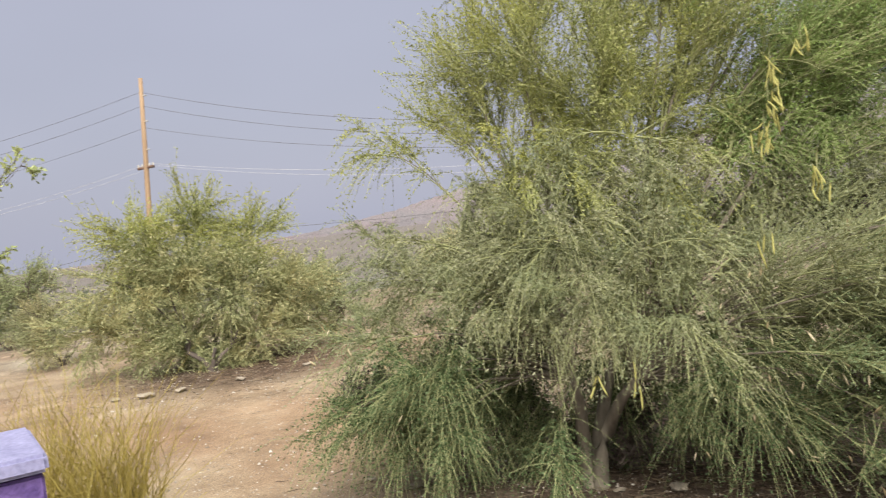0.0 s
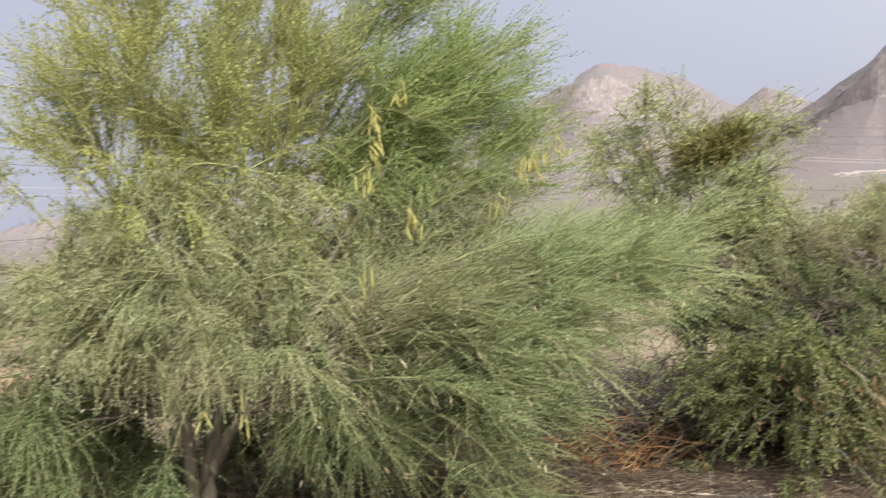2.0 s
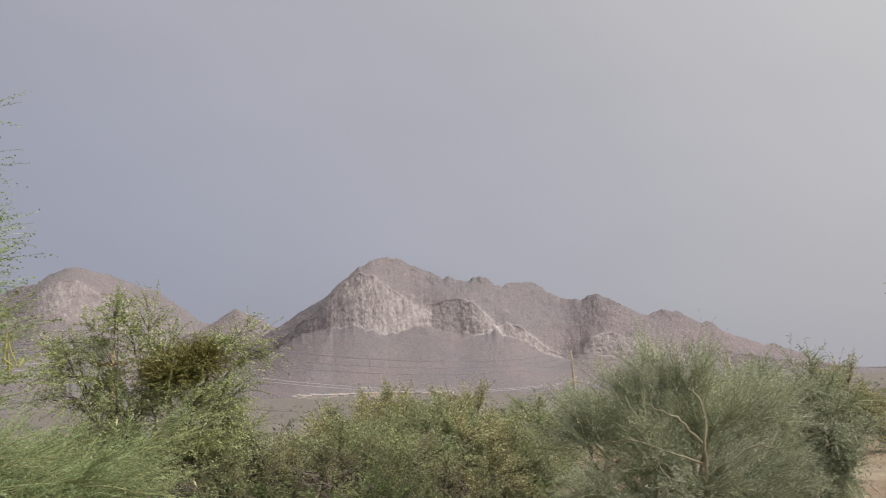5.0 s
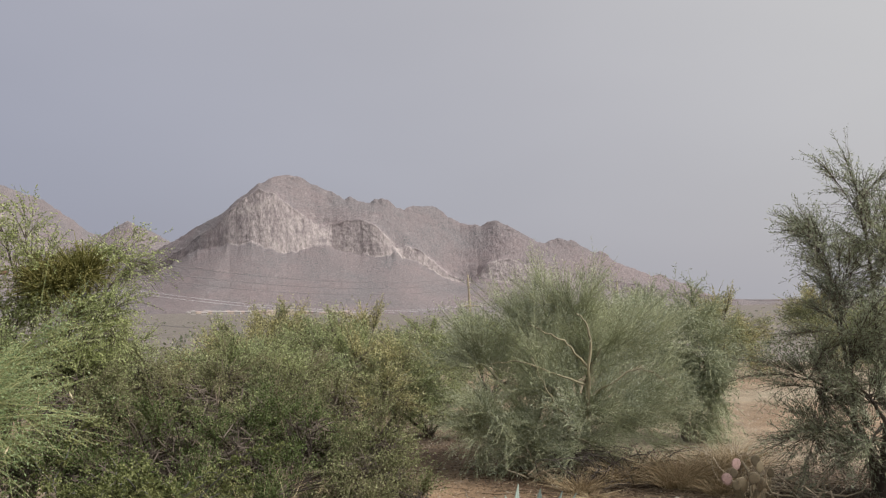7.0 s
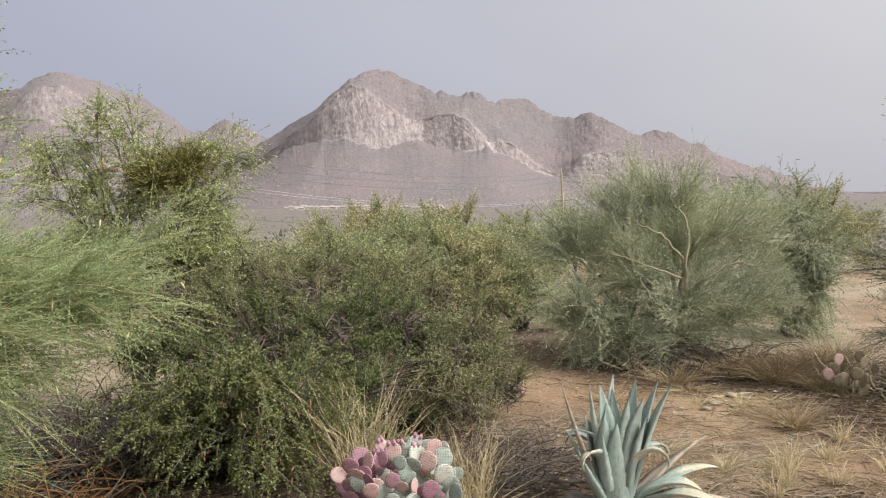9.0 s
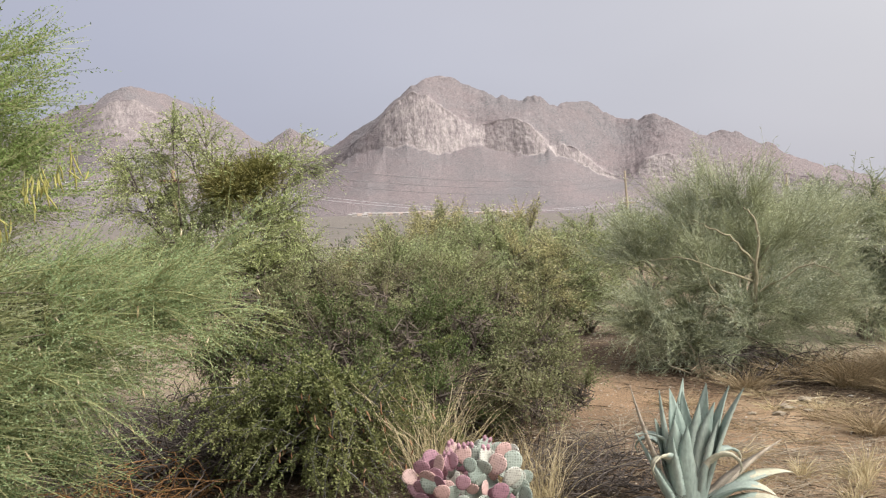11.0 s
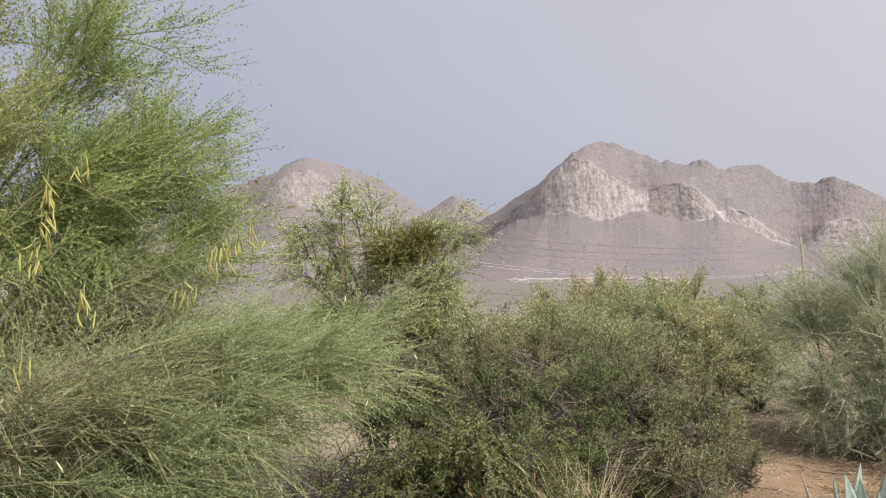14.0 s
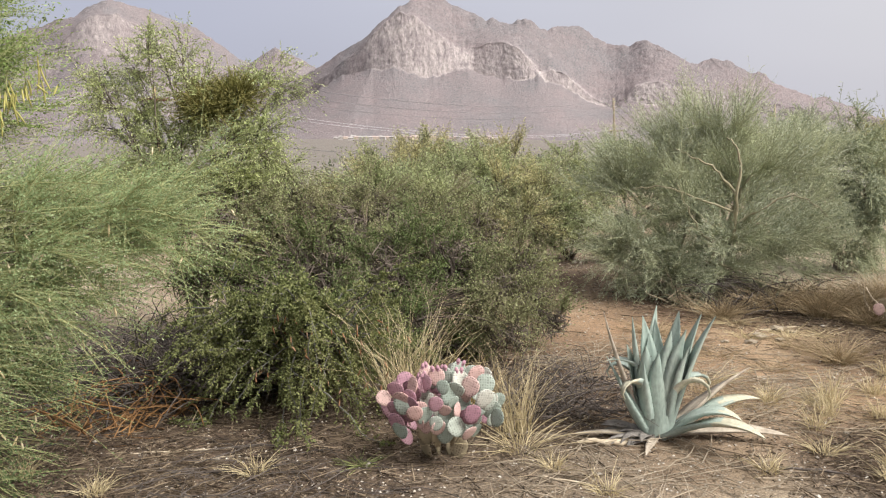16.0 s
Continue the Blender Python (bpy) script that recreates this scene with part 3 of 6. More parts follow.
mountain("mountain_hill", "dark rounded hill in the mountain gap", [
    (2, 2.5), (5, 3.8), (7.3, 4.75), (8.0, 5.2), (8.8, 5.62), (9.5, 5.9), (9.9, 6.13), (10.2, 5.95), (10.7, 5.65), (11.6, 5.1), (13, 4.5), (16, 3.2), (20, 1)],
    [(2, 1, 1.4, 0.2), (9, 3.8, 4.6, 0.25), (20, 0.4, 0.5, 0.2)], [(2, 4000), (7, 3950), (9.9, 3800), (13, 3950), (20, 4100)], 3250, (2, 20), 0.1, 31)
mountain("mountain_west", "hazy grey desert mountain with a rounded summit", [
    (6, 2.5), (9, 4.0), (11.6, 5.2), (12.2, 5.41), (13.3, 6.25), (14.8, 7.32), (16.3, 7.88), (17.8, 8.43), (19.4, 8.85), (20.0, 8.95), (21.2, 8.46), (21.9, 7.86), (22.9, 7.74), (23.5, 7.33), (24.5, 7.13), (26.2, 6.39),
    (28, 5.7), (32, 5.0), (40, 4.0), (54, 2.4), (60, 1.3), (66, 0.5), (75, 0.2), (95, 0.1)],
    [(6, 1.8, 2.2, 0.1), (14, 3.0, 4.4, 0.3), (16.5, 4.4, 6.4, 0.45), (18.5, 5.2, 7.4, 0.35), (19.4, 5.5, 8.0, 0.4), (21, 5.6, 8.1, 0.45), (21.8, 5.6, 7.4, 0.4), (22.9, 4.8, 6.0, 0.4), (24, 3.8, 5.4, 0.4), (30, 2, 3, 0.3), (60, 0.4, 0.6, 0.2), (95, 0.0, 0.02, 0)],
    [(6, 4300), (12, 4150), (16, 3950), (19.4, 3820), (21, 3800), (22.2, 3880), (23.5, 4000), (26, 4020), (32, 4050), (60, 4100), (95, 4200)], 3000, (6, 95), 0.12, 57, 21.5)


# ---- plants ----
def bezier(a, b, c, k):
    s = np.linspace(0, 1, k)[:, None]
    return (1 - s) ** 2 * a + 2 * s * (1 - s) * b + s * s * c


def shrub(name, base, lobes, label, category, leaf, twig, bark, seed, stems=3, trunk=0.06, fork=0.35, branches=20, sprays=26, leaflets=14,
          spray=(0.12, 0.30), droop=0.5, lift=0.1, leaf_len=(0.008, 0.016), leaf_wid=0.45, stem_w=0.003, spread=0.14, group="", shells=0.55, limb_arch=0.25, inner=0, inner_top=9.0, inner_from=0, limb_w=0.42, windy=None, leaf_of=None, extra=(), limb_bark=None, fine=None):
    """A woody desert plant: stems fork into limbs that arch to each lobe; branchlets fill the lobe and carry leafy sprays."""
    rng = np.random.default_rng(seed)
    root = np.array([base[0], base[1], float(ground_z(base[0], base[1])) - 0.03])
    ob = thing(name, root, label, category, group)
    wood, crown = Geo(), Geo()
    lobes = [(np.array(l[:3]) - root, l[3]) for l in lobes]
    mean = np.mean([c for c, _ in lobes], 0)
    forks = []
    for s in range(stems):
        ang = s * 2 * math.pi / stems + rng.uniform(-0.4, 0.4)
        foot = np.array([math.cos(ang), math.sin(ang), 0]) * trunk * (0.9 if stems > 1 else 0)
        top = np.array([math.cos(ang) * spread, math.sin(ang) * spread, 0]) * (stems > 1) + mean * np.array([0.25, 0.25, 0]) + np.array([0, 0, max(0.15, fork * (0.9 + 0.3 * rng.random()))])
        path = bezier(foot, foot * 1.2 + np.array([0, 0, top[2] * 0.55]), top, 7)
        path[1:-1] += rng.normal(size=(5, 3)) * trunk * 0.12
        tubes(wood, path[None], np.linspace(trunk * 1.25, trunk * 0.7, 7)[None], 8)
        forks.append(top)
    for number, (c, r) in enumerate(lobes):
        start = forks[int(np.argmin([np.linalg.norm((f - c)[:2]) + 0.05 * rng.random() for f in forks]))]
        gap = np.linalg.norm(c - start)
        arch = (start + c) / 2 + np.array([0, 0, limb_arch * gap]) + rng.normal(size=3) * 0.06 * gap
        limb = bezier(start, arch, c, 9)
        limb[1:] += rng.normal(size=(8, 3)) * 0.008 * gap
        rad = trunk * limb_w * min(1.2, 0.5 + r)
        tubes(wood, limb[None], np.linspace(rad, rad * 0.28, 9)[None], 6, 3)
        nb = max(4, int(branches * (r / 0.4) ** 1.4))
        s0 = limb[rng.integers(4, 9, nb)]
        shell = unit(rng.normal(size=(nb, 3))) * (rng.random((nb, 1)) ** shells)
        ends = c + shell * r * np.array([1, 1, 0.85]) * rng.uniform(0.75, 1.2, (nb, 1))
        ends[:, 2] = np.maximum(ends[:, 2], 0.05)
        mid = (s0 + ends) / 2 + np.array([0, 0, 0.12]) * np.linalg.norm(ends - s0, axis=1)[:, None] + rng.normal(size=(nb, 3)) * 0.05 * r
        s = np.linspace(0, 1, 5)[None, :, None]
        path = (1 - s) ** 2 * s0[:, None] + 2 * s * (1 - s) * mid[:, None] + s * s * ends[:, None]
        tubes(wood, path, np.linspace(0.0065, 0.002, 5)[None].repeat(nb, 0) * (0.6 + 0.8 * r), 3, 1)
        # dead twigs crowd the inside, kept dark to paint in the crown's shade
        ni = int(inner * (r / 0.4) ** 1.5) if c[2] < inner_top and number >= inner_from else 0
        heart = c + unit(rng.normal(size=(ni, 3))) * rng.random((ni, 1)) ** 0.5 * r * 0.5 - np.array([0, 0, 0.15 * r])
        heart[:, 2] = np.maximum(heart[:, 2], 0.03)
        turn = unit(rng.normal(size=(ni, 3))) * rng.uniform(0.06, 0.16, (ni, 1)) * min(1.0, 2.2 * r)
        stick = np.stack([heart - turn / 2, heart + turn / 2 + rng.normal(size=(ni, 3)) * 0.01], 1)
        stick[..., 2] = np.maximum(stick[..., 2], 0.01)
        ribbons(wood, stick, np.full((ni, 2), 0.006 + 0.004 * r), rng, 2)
        ns = nb * sprays
        which = np.repeat(np.arange(nb), sprays)
        u = rng.uniform(0.15, 1.0, ns)
        uu = u[:, None]
        at = (1 - uu) ** 2 * s0[which] + 2 * uu * (1 - uu) * mid[which] + uu * uu * ends[which]
        out = unit(at - c) * 0.5 + unit(ends - s0)[which] * 0.8 + rng.normal(size=(ns, 3)) * 0.42 + np.array([0, 0, lift])
        out = unit(out)
        length = rng.uniform(spray[0], spray[1], ns)
        fall = droop * rng.uniform(0.5, 1.4, ns)
        if windy and windy[0](c + root):
            fan = unit(at - np.mean(forks, 0))
            out = unit(out * 0.5 + fan * windy[1] + np.array(windy[2]) + rng.normal(size=(ns, 3)) * 0.32)
            fall = fall * windy[3]
            length = length * windy[4]
        k = 4
        sk = np.linspace(0, 1, k)
        path = at[:, None] + out[:, None] * (length[:, None] * sk)[..., None]
        path[..., 2] -= (fall * length)[:, None] * sk ** 2
        path[..., 2] = np.maximum(path[..., 2], 0.015)
        ribbons(crown, path, np.linspace(stem_w, stem_w * 0.5, k)[None].repeat(ns, 0), rng, 1)
        many, small = fine[1:] if fine and fine[0](c + root) else (leaflets, 1.0)
        sl = np.linspace(0.12, 1, many)
        pos = at[:, None] + out[:, None] * (length[:, None] * sl)[..., None]
        pos[..., 2] -= (fall * length)[:, None] * sl ** 2
        pos[..., 2] = np.maximum(pos[..., 2], 0.015)
        tang = out[:, None] + np.array([0, 0, -1.0]) * (2 * fall[:, None] * sl)[..., None]
        way = unit(unit(tang) * 0.6 + unit(rng.normal(size=pos.shape)) * 0.8)
        n = ns * many
        ll = rng.uniform(leaf_len[0], leaf_len[1], n) * small
        leaves(crown, pos.reshape(-1, 3), way.reshape(-1, 3), ll, ll * leaf_wid, rng, leaf_of(c + root) if leaf_of else 0)
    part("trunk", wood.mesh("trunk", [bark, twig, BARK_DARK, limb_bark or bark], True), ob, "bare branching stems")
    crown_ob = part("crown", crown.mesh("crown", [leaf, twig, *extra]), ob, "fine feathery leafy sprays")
    tagged(crown_ob, kind="stuff")
    return ob


def pod_bunch(parent, at, count, length, seed, mat):
    """A stalk with slender hanging pods, in the thing's own space."""
    rng = np.random.default_rng(seed)
    top = np.array(at)
    stalk = Geo()
    tubes(stalk, np.stack([top + np.array([0.01, 0, 0.10]), top + np.array([0, 0, 0.05]), top + np.array([0, 0, -0.03])])[None], np.array([[0.003, 0.003, 0.002]]), 5)
    bunch = part("pod_stalk", stalk.mesh("pod_stalk", [TWIG_GREEN], True), parent)
    for _ in range(count):
        start = top + rng.normal(size=3) * np.array([0.022, 0.022, 0.03])
        way = unit(rng.normal(size=3) * 0.25 + np.array([0, 0, -1.0]))
        bend = rng.normal(size=3) * 0.3
        s = np.linspace(0, 1, 6)[:, None]
        path = start + rng.uniform(0.6, 1.1) * length * (way * s + bend * s * s * 0.5)
        geo = Geo()
        tubes(geo, path[None], 0.0045 * np.array([[0.4, 1, 0.85, 1.05, 0.9, 0.15]]), 5)
        part("pod", geo.mesh("pod", [mat], True), bunch, "slender yellow seed pod")


TREE_UP = [
    (-3.98, 2.74, 2.44, 0.36), (-3.79, 2.90, 2.68, 0.60), (-3.40, 3.18, 2.37, 0.65), (-3.07, 3.61, 2.61, 0.65),
    (-2.69, 3.89, 2.30, 0.60), (-2.41, 4.40, 2.33, 0.55), (-2.21, 4.39, 1.88, 0.40), (-3.57, 3.15, 3.34, 0.70), (-3.12, 3.70, 3.42, 0.75),
    (-2.68, 4.13, 3.07, 0.60), (-4.03, 2.92, 3.19, 0.45), (-3.16, 3.13, 1.91, 0.55), (-2.87, 3.64, 1.86, 0.50), (-2.62, 4.17, 1.84, 0.45),
    (-3.57, 2.85, 1.90, 0.50), (-4.21, 3.01, 2.38, 0.45), (-3.92, 3.36, 2.20, 0.50), (-3.58, 3.83, 2.26, 0.50), (-3.14, 4.18, 2.26, 0.50),
] + [
    (-2.77, 4.54, 2.17, 0.45), (-3.63, 3.66, 2.78, 0.50),
]
TREE_MID = [
    (-4.32, 2.33, 2.08, 0.19), (-4.14, 2.55, 2.24, 0.22), (-4.52, 2.36, 1.34, 0.38), (-3.86, 2.47, 1.44, 0.45), (-3.26, 2.60, 1.46, 0.50),
    (-2.89, 2.84, 1.36, 0.50), (-2.77, 3.21, 1.22, 0.40), (-3.57, 2.36, 1.25, 0.36), (-3.36, 2.52, 1.14, 0.28), (-3.72, 2.50, 1.04, 0.26),
    (-3.02, 2.56, 1.18, 0.38), (-2.72, 2.86, 1.05, 0.36),
]
TREE_LOW = [
    (-4.60, 2.20, 0.94, 0.40), (-4.47, 2.02, 0.60, 0.38), (-4.00, 2.25, 0.77, 0.42), (-4.17, 2.17, 0.43, 0.33), (-4.35, 2.03, 0.42, 0.30),
    (-3.89, 2.24, 0.48, 0.28), (-3.27, 2.43, 0.30, 0.13), (-2.68, 3.15, 0.74, 0.30),
    (-2.88, 3.12, 0.51, 0.20), (-2.62, 3.26, 0.47, 0.20), (-2.39, 3.37, 0.47, 0.20),
]
TREE_RIGHT = [
    (-2.38, 3.25, 0.99, 0.38), (-2.04, 3.35, 1.08, 0.40), (-1.68, 3.42, 1.17, 0.42), (-1.41, 3.63, 1.26, 0.40), (-1.23, 3.80, 1.31, 0.35),
    (-2.18, 3.38, 0.69, 0.35), (-1.84, 3.46, 0.80, 0.40), (-1.52, 3.60, 1.00, 0.33), (-1.87, 3.55, 0.59, 0.25), (-1.31, 3.88, 1.12, 0.30),
    (-2.13, 3.53, 0.49, 0.25),
    (-2.05, 3.38, 0.95, 0.28), (-1.92, 3.30, 0.72, 0.27), (-1.90, 3.30, 0.45, 0.24), (-1.72, 3.62, 0.85, 0.28), (-1.78, 3.50, 0.60, 0.26), (-1.60, 3.85, 1.02, 0.26), (-2.02, 3.32, 0.27, 0.2),
]
TREE_FILL = [
    (-3.94, 2.87, 1.65, 0.40), (-3.58, 3.14, 1.57, 0.40), (-3.22, 3.62, 1.54, 0.40), (-2.98, 3.93, 1.50, 0.40), (-2.65, 4.15, 1.45, 0.38),
    (-2.35, 4.32, 1.51, 0.28), (-3.92, 2.56, 1.77, 0.36), (-2.69, 3.89, 1.64, 0.36), (-3.09, 3.20, 1.68, 0.40), (-3.39, 2.90, 1.73, 0.40),
    (-4.61, 2.59, 0.43, 0.50), (-4.26, 2.58, 0.30, 0.28), (-4.01, 3.10, 0.25, 0.30), (-3.97, 2.99, 0.87, 0.36),
    (-3.67, 3.34, 0.19, 0.24), (-4.24, 2.97, 0.16, 0.24), (-3.42, 3.58, 0.22, 0.26), (-4.42, 3.06, 0.40, 0.50), (-4.03, 3.68, 0.36, 0.45),
] + [
    (-3.51, 4.16, 0.28, 0.45), (-2.96, 4.19, 0.36, 0.40), (-4.88, 2.31, 0.62, 0.45), (-4.48, 2.80, 0.75, 0.50), (-3.81, 3.76, 0.87, 0.50),
    (-3.26, 4.22, 0.80, 0.45), (-2.62, 4.25, 1.91, 0.38), (-2.43, 4.37, 1.69, 0.30), (-2.66, 4.23, 1.55, 0.38), (-2.35, 4.52, 1.98, 0.25),
    (-2.58, 4.40, 2.17, 0.30), (-2.73, 4.31, 2.94, 0.38), (-2.62, 4.25, 2.49, 0.42), (-2.43, 4.48, 2.23, 0.26), (-2.71, 4.20, 2.09, 0.38),
    (-2.45, 4.58, 2.51, 0.24), (-2.27, 3.63, 1.15, 0.38), (-2.02, 3.89, 1.27, 0.36), (-1.79, 4.22, 1.29, 0.30), (-2.13, 3.60, 0.89, 0.34),
] + [
    (-2.20, 3.44, 0.73, 0.30), (-1.71, 4.57, 1.20, 0.24),
]
big_tree = shrub("palo_verde_tree", BIG_TREE, TREE_UP + TREE_MID + TREE_LOW + TREE_RIGHT + TREE_FILL,
                 "large palo verde tree with feathery drooping foliage and pods", "tree", PALO_SAGE, TWIG_GREEN, BARK_GREEN, 3,
                 stems=3, trunk=0.040, fork=0.7, leaf_of=lambda c: (5 if c[0] > -2.9 else 2) if c[2] > 1.78 else ((3 if c[2] > 0.66 else 4) if c[0] > -2.0 else (4 if c[2] < 0.8 else 0)), extra=(PALO, PALO_FRESH, PALO_SHADED, PALO_EDGE), branches=11, sprays=39, leaflets=15, spray=(0.12, 0.34), droop=0.6, leaf_len=(0.012, 0.024), leaf_wid=0.42, spread=0.25, limb_w=0.26, inner=700, inner_top=1.5, inner_from=len(TREE_UP + TREE_MID + TREE_LOW + TREE_RIGHT), windy=(lambda c: c[2] > 2.1 or c[0] > -2.5, 0.62, (0.12, 0, 0.1), 0.25, 1.25), fine=(lambda c: c[0] > -2.5 and c[2] < 1.7, 18, 0.75))

NEST_LOBES = [
    (-2.53, 6.72, 2.01, 0.22), (-2.36, 6.78, 2.20, 0.20), (-2.07, 6.77, 2.24, 0.22), (-1.87, 6.73, 2.33, 0.15), (-1.78, 6.75, 2.05, 0.25),
    (-1.30, 6.80, 2.10, 0.16), (-1.18, 6.77, 2.16, 0.15), (-2.44, 6.76, 1.73, 0.25), (-2.25, 6.77, 1.91, 0.22), (-2.57, 6.71, 2.15, 0.16),
    (-2.16, 6.75, 2.42, 0.14), (-1.09, 6.80, 2.04, 0.16), (-2.09, 6.56, 1.45, 0.28), (-1.47, 6.62, 1.36, 0.28), (-1.30, 6.71, 1.72, 0.20),
    (-2.33, 6.58, 1.45, 0.22), (-1.77, 6.70, 1.81, 0.25), (-2.04, 6.68, 1.59, 0.30), (-1.58, 6.70, 1.63, 0.35), (-1.30, 6.73, 1.70, 0.22),
] + [
    (-1.85, 6.53, 1.28, 0.40), (-1.50, 6.48, 1.66, 0.17), (-2.05, 6.40, 1.22, 0.34), (-1.45, 6.38, 1.18, 0.34), (-2.45, 6.45, 1.15, 0.30), (-1.25, 6.5, 1.52, 0.18),
]
nest_tree = shrub("mesquite_tree", (-1.9, 6.75), NEST_LOBES, "small open mesquite tree with a dense mistletoe clump", "tree", MESQUITE, TWIG_GREY, BARK_DARK, 5,
                  stems=3, trunk=0.028, fork=0.7, branches=22, sprays=15, leaflets=18, spray=(0.12, 0.32), droop=0.3, leaf_len=(0.013, 0.026), leaf_wid=0.42)
FRONT_LOBES = [
    (-1.24, 6.48, 0.89, 0.40), (-0.72, 6.56, 0.95, 0.45), (-0.19, 6.50, 0.79, 0.45), (-0.83, 5.94, 0.72, 0.55), (-0.35, 5.99, 0.65, 0.50),
    (0.15, 6.30, 0.68, 0.50), (0.58, 6.37, 0.48, 0.45), (-1.16, 5.58, 0.59, 0.45), (-0.68, 5.26, 0.38, 0.45), (-0.11, 5.70, 0.34, 0.40),
    (0.38, 6.09, 0.24, 0.35), (0.82, 6.25, 0.23, 0.30), (-1.50, 6.43, 0.66, 0.35), (-0.54, 7.18, 1.08, 0.40), (-1.06, 5.30, 0.20, 0.32),
    (-0.27, 5.59, 0.12, 0.30), (0.12, 5.90, 0.12, 0.28), (-1.47, 6.02, 1.01, 0.38), (-1.66, 5.77, 0.73, 0.36),
] + [
    (-1.43, 6.65, 1.17, 0.33), (-1.07, 6.92, 1.14, 0.35), (0.04, 7.40, 0.97, 0.38), (0.43, 7.39, 0.81, 0.38),
    (0.48, 5.67, 0.57, 0.28), (0.70, 5.65, 0.49, 0.26), (0.82, 5.43, 0.40, 0.18), (0.51, 5.27, 0.35, 0.20), (0.66, 5.96, 0.68, 0.28),
]
shrub("creosote_bush", (-0.55, 5.9), FRONT_LOBES, "broad dark creosote bush with fine brownish twigs", "bush", CREOSOTE, TWIG_BROWN, BARK_DARK, 7,
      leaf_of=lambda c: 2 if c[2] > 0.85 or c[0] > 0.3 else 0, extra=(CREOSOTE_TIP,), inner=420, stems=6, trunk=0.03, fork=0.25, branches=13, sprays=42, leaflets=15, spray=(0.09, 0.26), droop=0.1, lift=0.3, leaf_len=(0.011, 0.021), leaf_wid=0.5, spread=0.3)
def wand_bush(base, heart, wands, label, seed):
    """A thorny bush of long grey wands that rise, arch over and hang, each clothed in short leafy shoots."""
    rng = np.random.default_rng(seed)
    root = np.array([base[0], base[1], float(ground_z(*base)) - 0.03])
    ob = thing("hackberry_bush", root, label, "bush")
    wood, crown = Geo(), Geo()
    k = 12
    s = np.linspace(0, 1, k)
    az = rng.uniform(0, 2 * np.pi, wands)
    rise = np.radians(rng.uniform(-5, 74, wands))
    length = rng.uniform(0.48, 0.95, wands)
    start = np.array(heart) - root + rng.normal(size=(wands, 3)) * np.array([0.16, 0.10, 0.13])
    start[:, 2] = np.maximum(start[:, 2], 0.06)
    out = np.stack([np.cos(az) * np.cos(rise), np.sin(az) * np.cos(rise) * 0.75, np.sin(rise)], -1)
    sag = rng.uniform(0.30, 0.90, wands)
    path = start[:, None] + out[:, None] * (length[:, None] * s)[..., None]
    path[..., 2] -= (sag * length)[:, None] * s ** 2.1
    path += np.cumsum(rng.normal(size=path.shape), 1) * 0.010
    path[..., 2] = np.maximum(path[..., 2], 0.04 + 0.03 * rng.random((wands, 1)))
    tubes(wood, path, np.linspace(0.0055, 0.0018, k)[None].repeat(wands, 0) * rng.uniform(0.6, 1.2, (wands, 1)), 5, 1)
    stems = np.stack([np.zeros((wands, 3)) + rng.normal(size=(wands, 3)) * np.array([0.06, 0.06, 0]), start * np.array([0.5, 0.5, 0.6]), start], 1)
    tubes(wood, stems, np.array([0.014, 0.011, 0.008])[None].repeat(wands, 0), 5)
    # side shoots, leafy all along, closer together towards the wand's end
    per = 42
    n = wands * per
    u = rng.uniform(0.12, 1.0, n) ** 0.8 * (k - 1.001)
    w = np.repeat(np.arange(wands), per)
    i0 = u.astype(int)
    at = path[w, i0] + (path[w, i0 + 1] - path[w, i0]) * (u - i0)[:, None]
    tan = unit(path[w, i0 + 1] - path[w, i0])
    way = unit(tan * 1.0 + unit(rng.normal(size=(n, 3))) * 0.85 + np.array([0, 0, 0.05]))
    ln = rng.uniform(0.03, 0.085, n) * np.where(rng.random(n) < 0.08, 2.2, 1.0)
    leafy = 14
    sl = np.linspace(0.05, 1, leafy)
    pos = at[:, None] + way[:, None] * (ln[:, None] * sl)[..., None]
    pos[..., 2] -= (0.35 * ln)[:, None] * sl ** 2
    pos[..., 2] = np.maximum(pos[..., 2], 0.03)
    ribbons(crown, pos[:, ::7], np.linspace(0.003, 0.002, len(sl[::7]))[None].repeat(n, 0), rng, 1)
    lw = unit(way[:, None] * 0.7 + unit(rng.normal(size=pos.shape)) * 0.8)
    ll = rng.uniform(0.011, 0.021, n * leafy)
    leaves(crown, pos.reshape(-1, 3), lw.reshape(-1, 3), ll, ll * 0.55, rng)
    part("trunk", wood.mesh("trunk", [BARK_DARK, WAND_GREY], True), ob, "grey arching thorny wands")
    tagged(part("crown", crown.mesh("crown", [HACKBERRY, TWIG_GREY]), ob, "short leafy shoots"), kind="stuff")
    return ob


WAND_GREY = plain_material("grey_wand_bark", (0.08, 0.078, 0.07), (0.18, 0.175, 0.16), 9, 0.85)
CURL_POD = leaf_material("orange_curled_pod", (0.30, 0.15, 0.08), (0.42, 0.24, 0.14), (0.50, 0.34, 0.24), None, 0.2)
hackberry = wand_bush((-0.8, 5.15), (-0.82, 4.95, 0.38), 165, "green thorny bush with drooping leafy branches", 9)
DROOP_ZONE = [(-0.85, 4.62, 0.42, 0.22), (-0.55, 4.62, 0.36, 0.22), (-0.35, 4.68, 0.40, 0.20)]
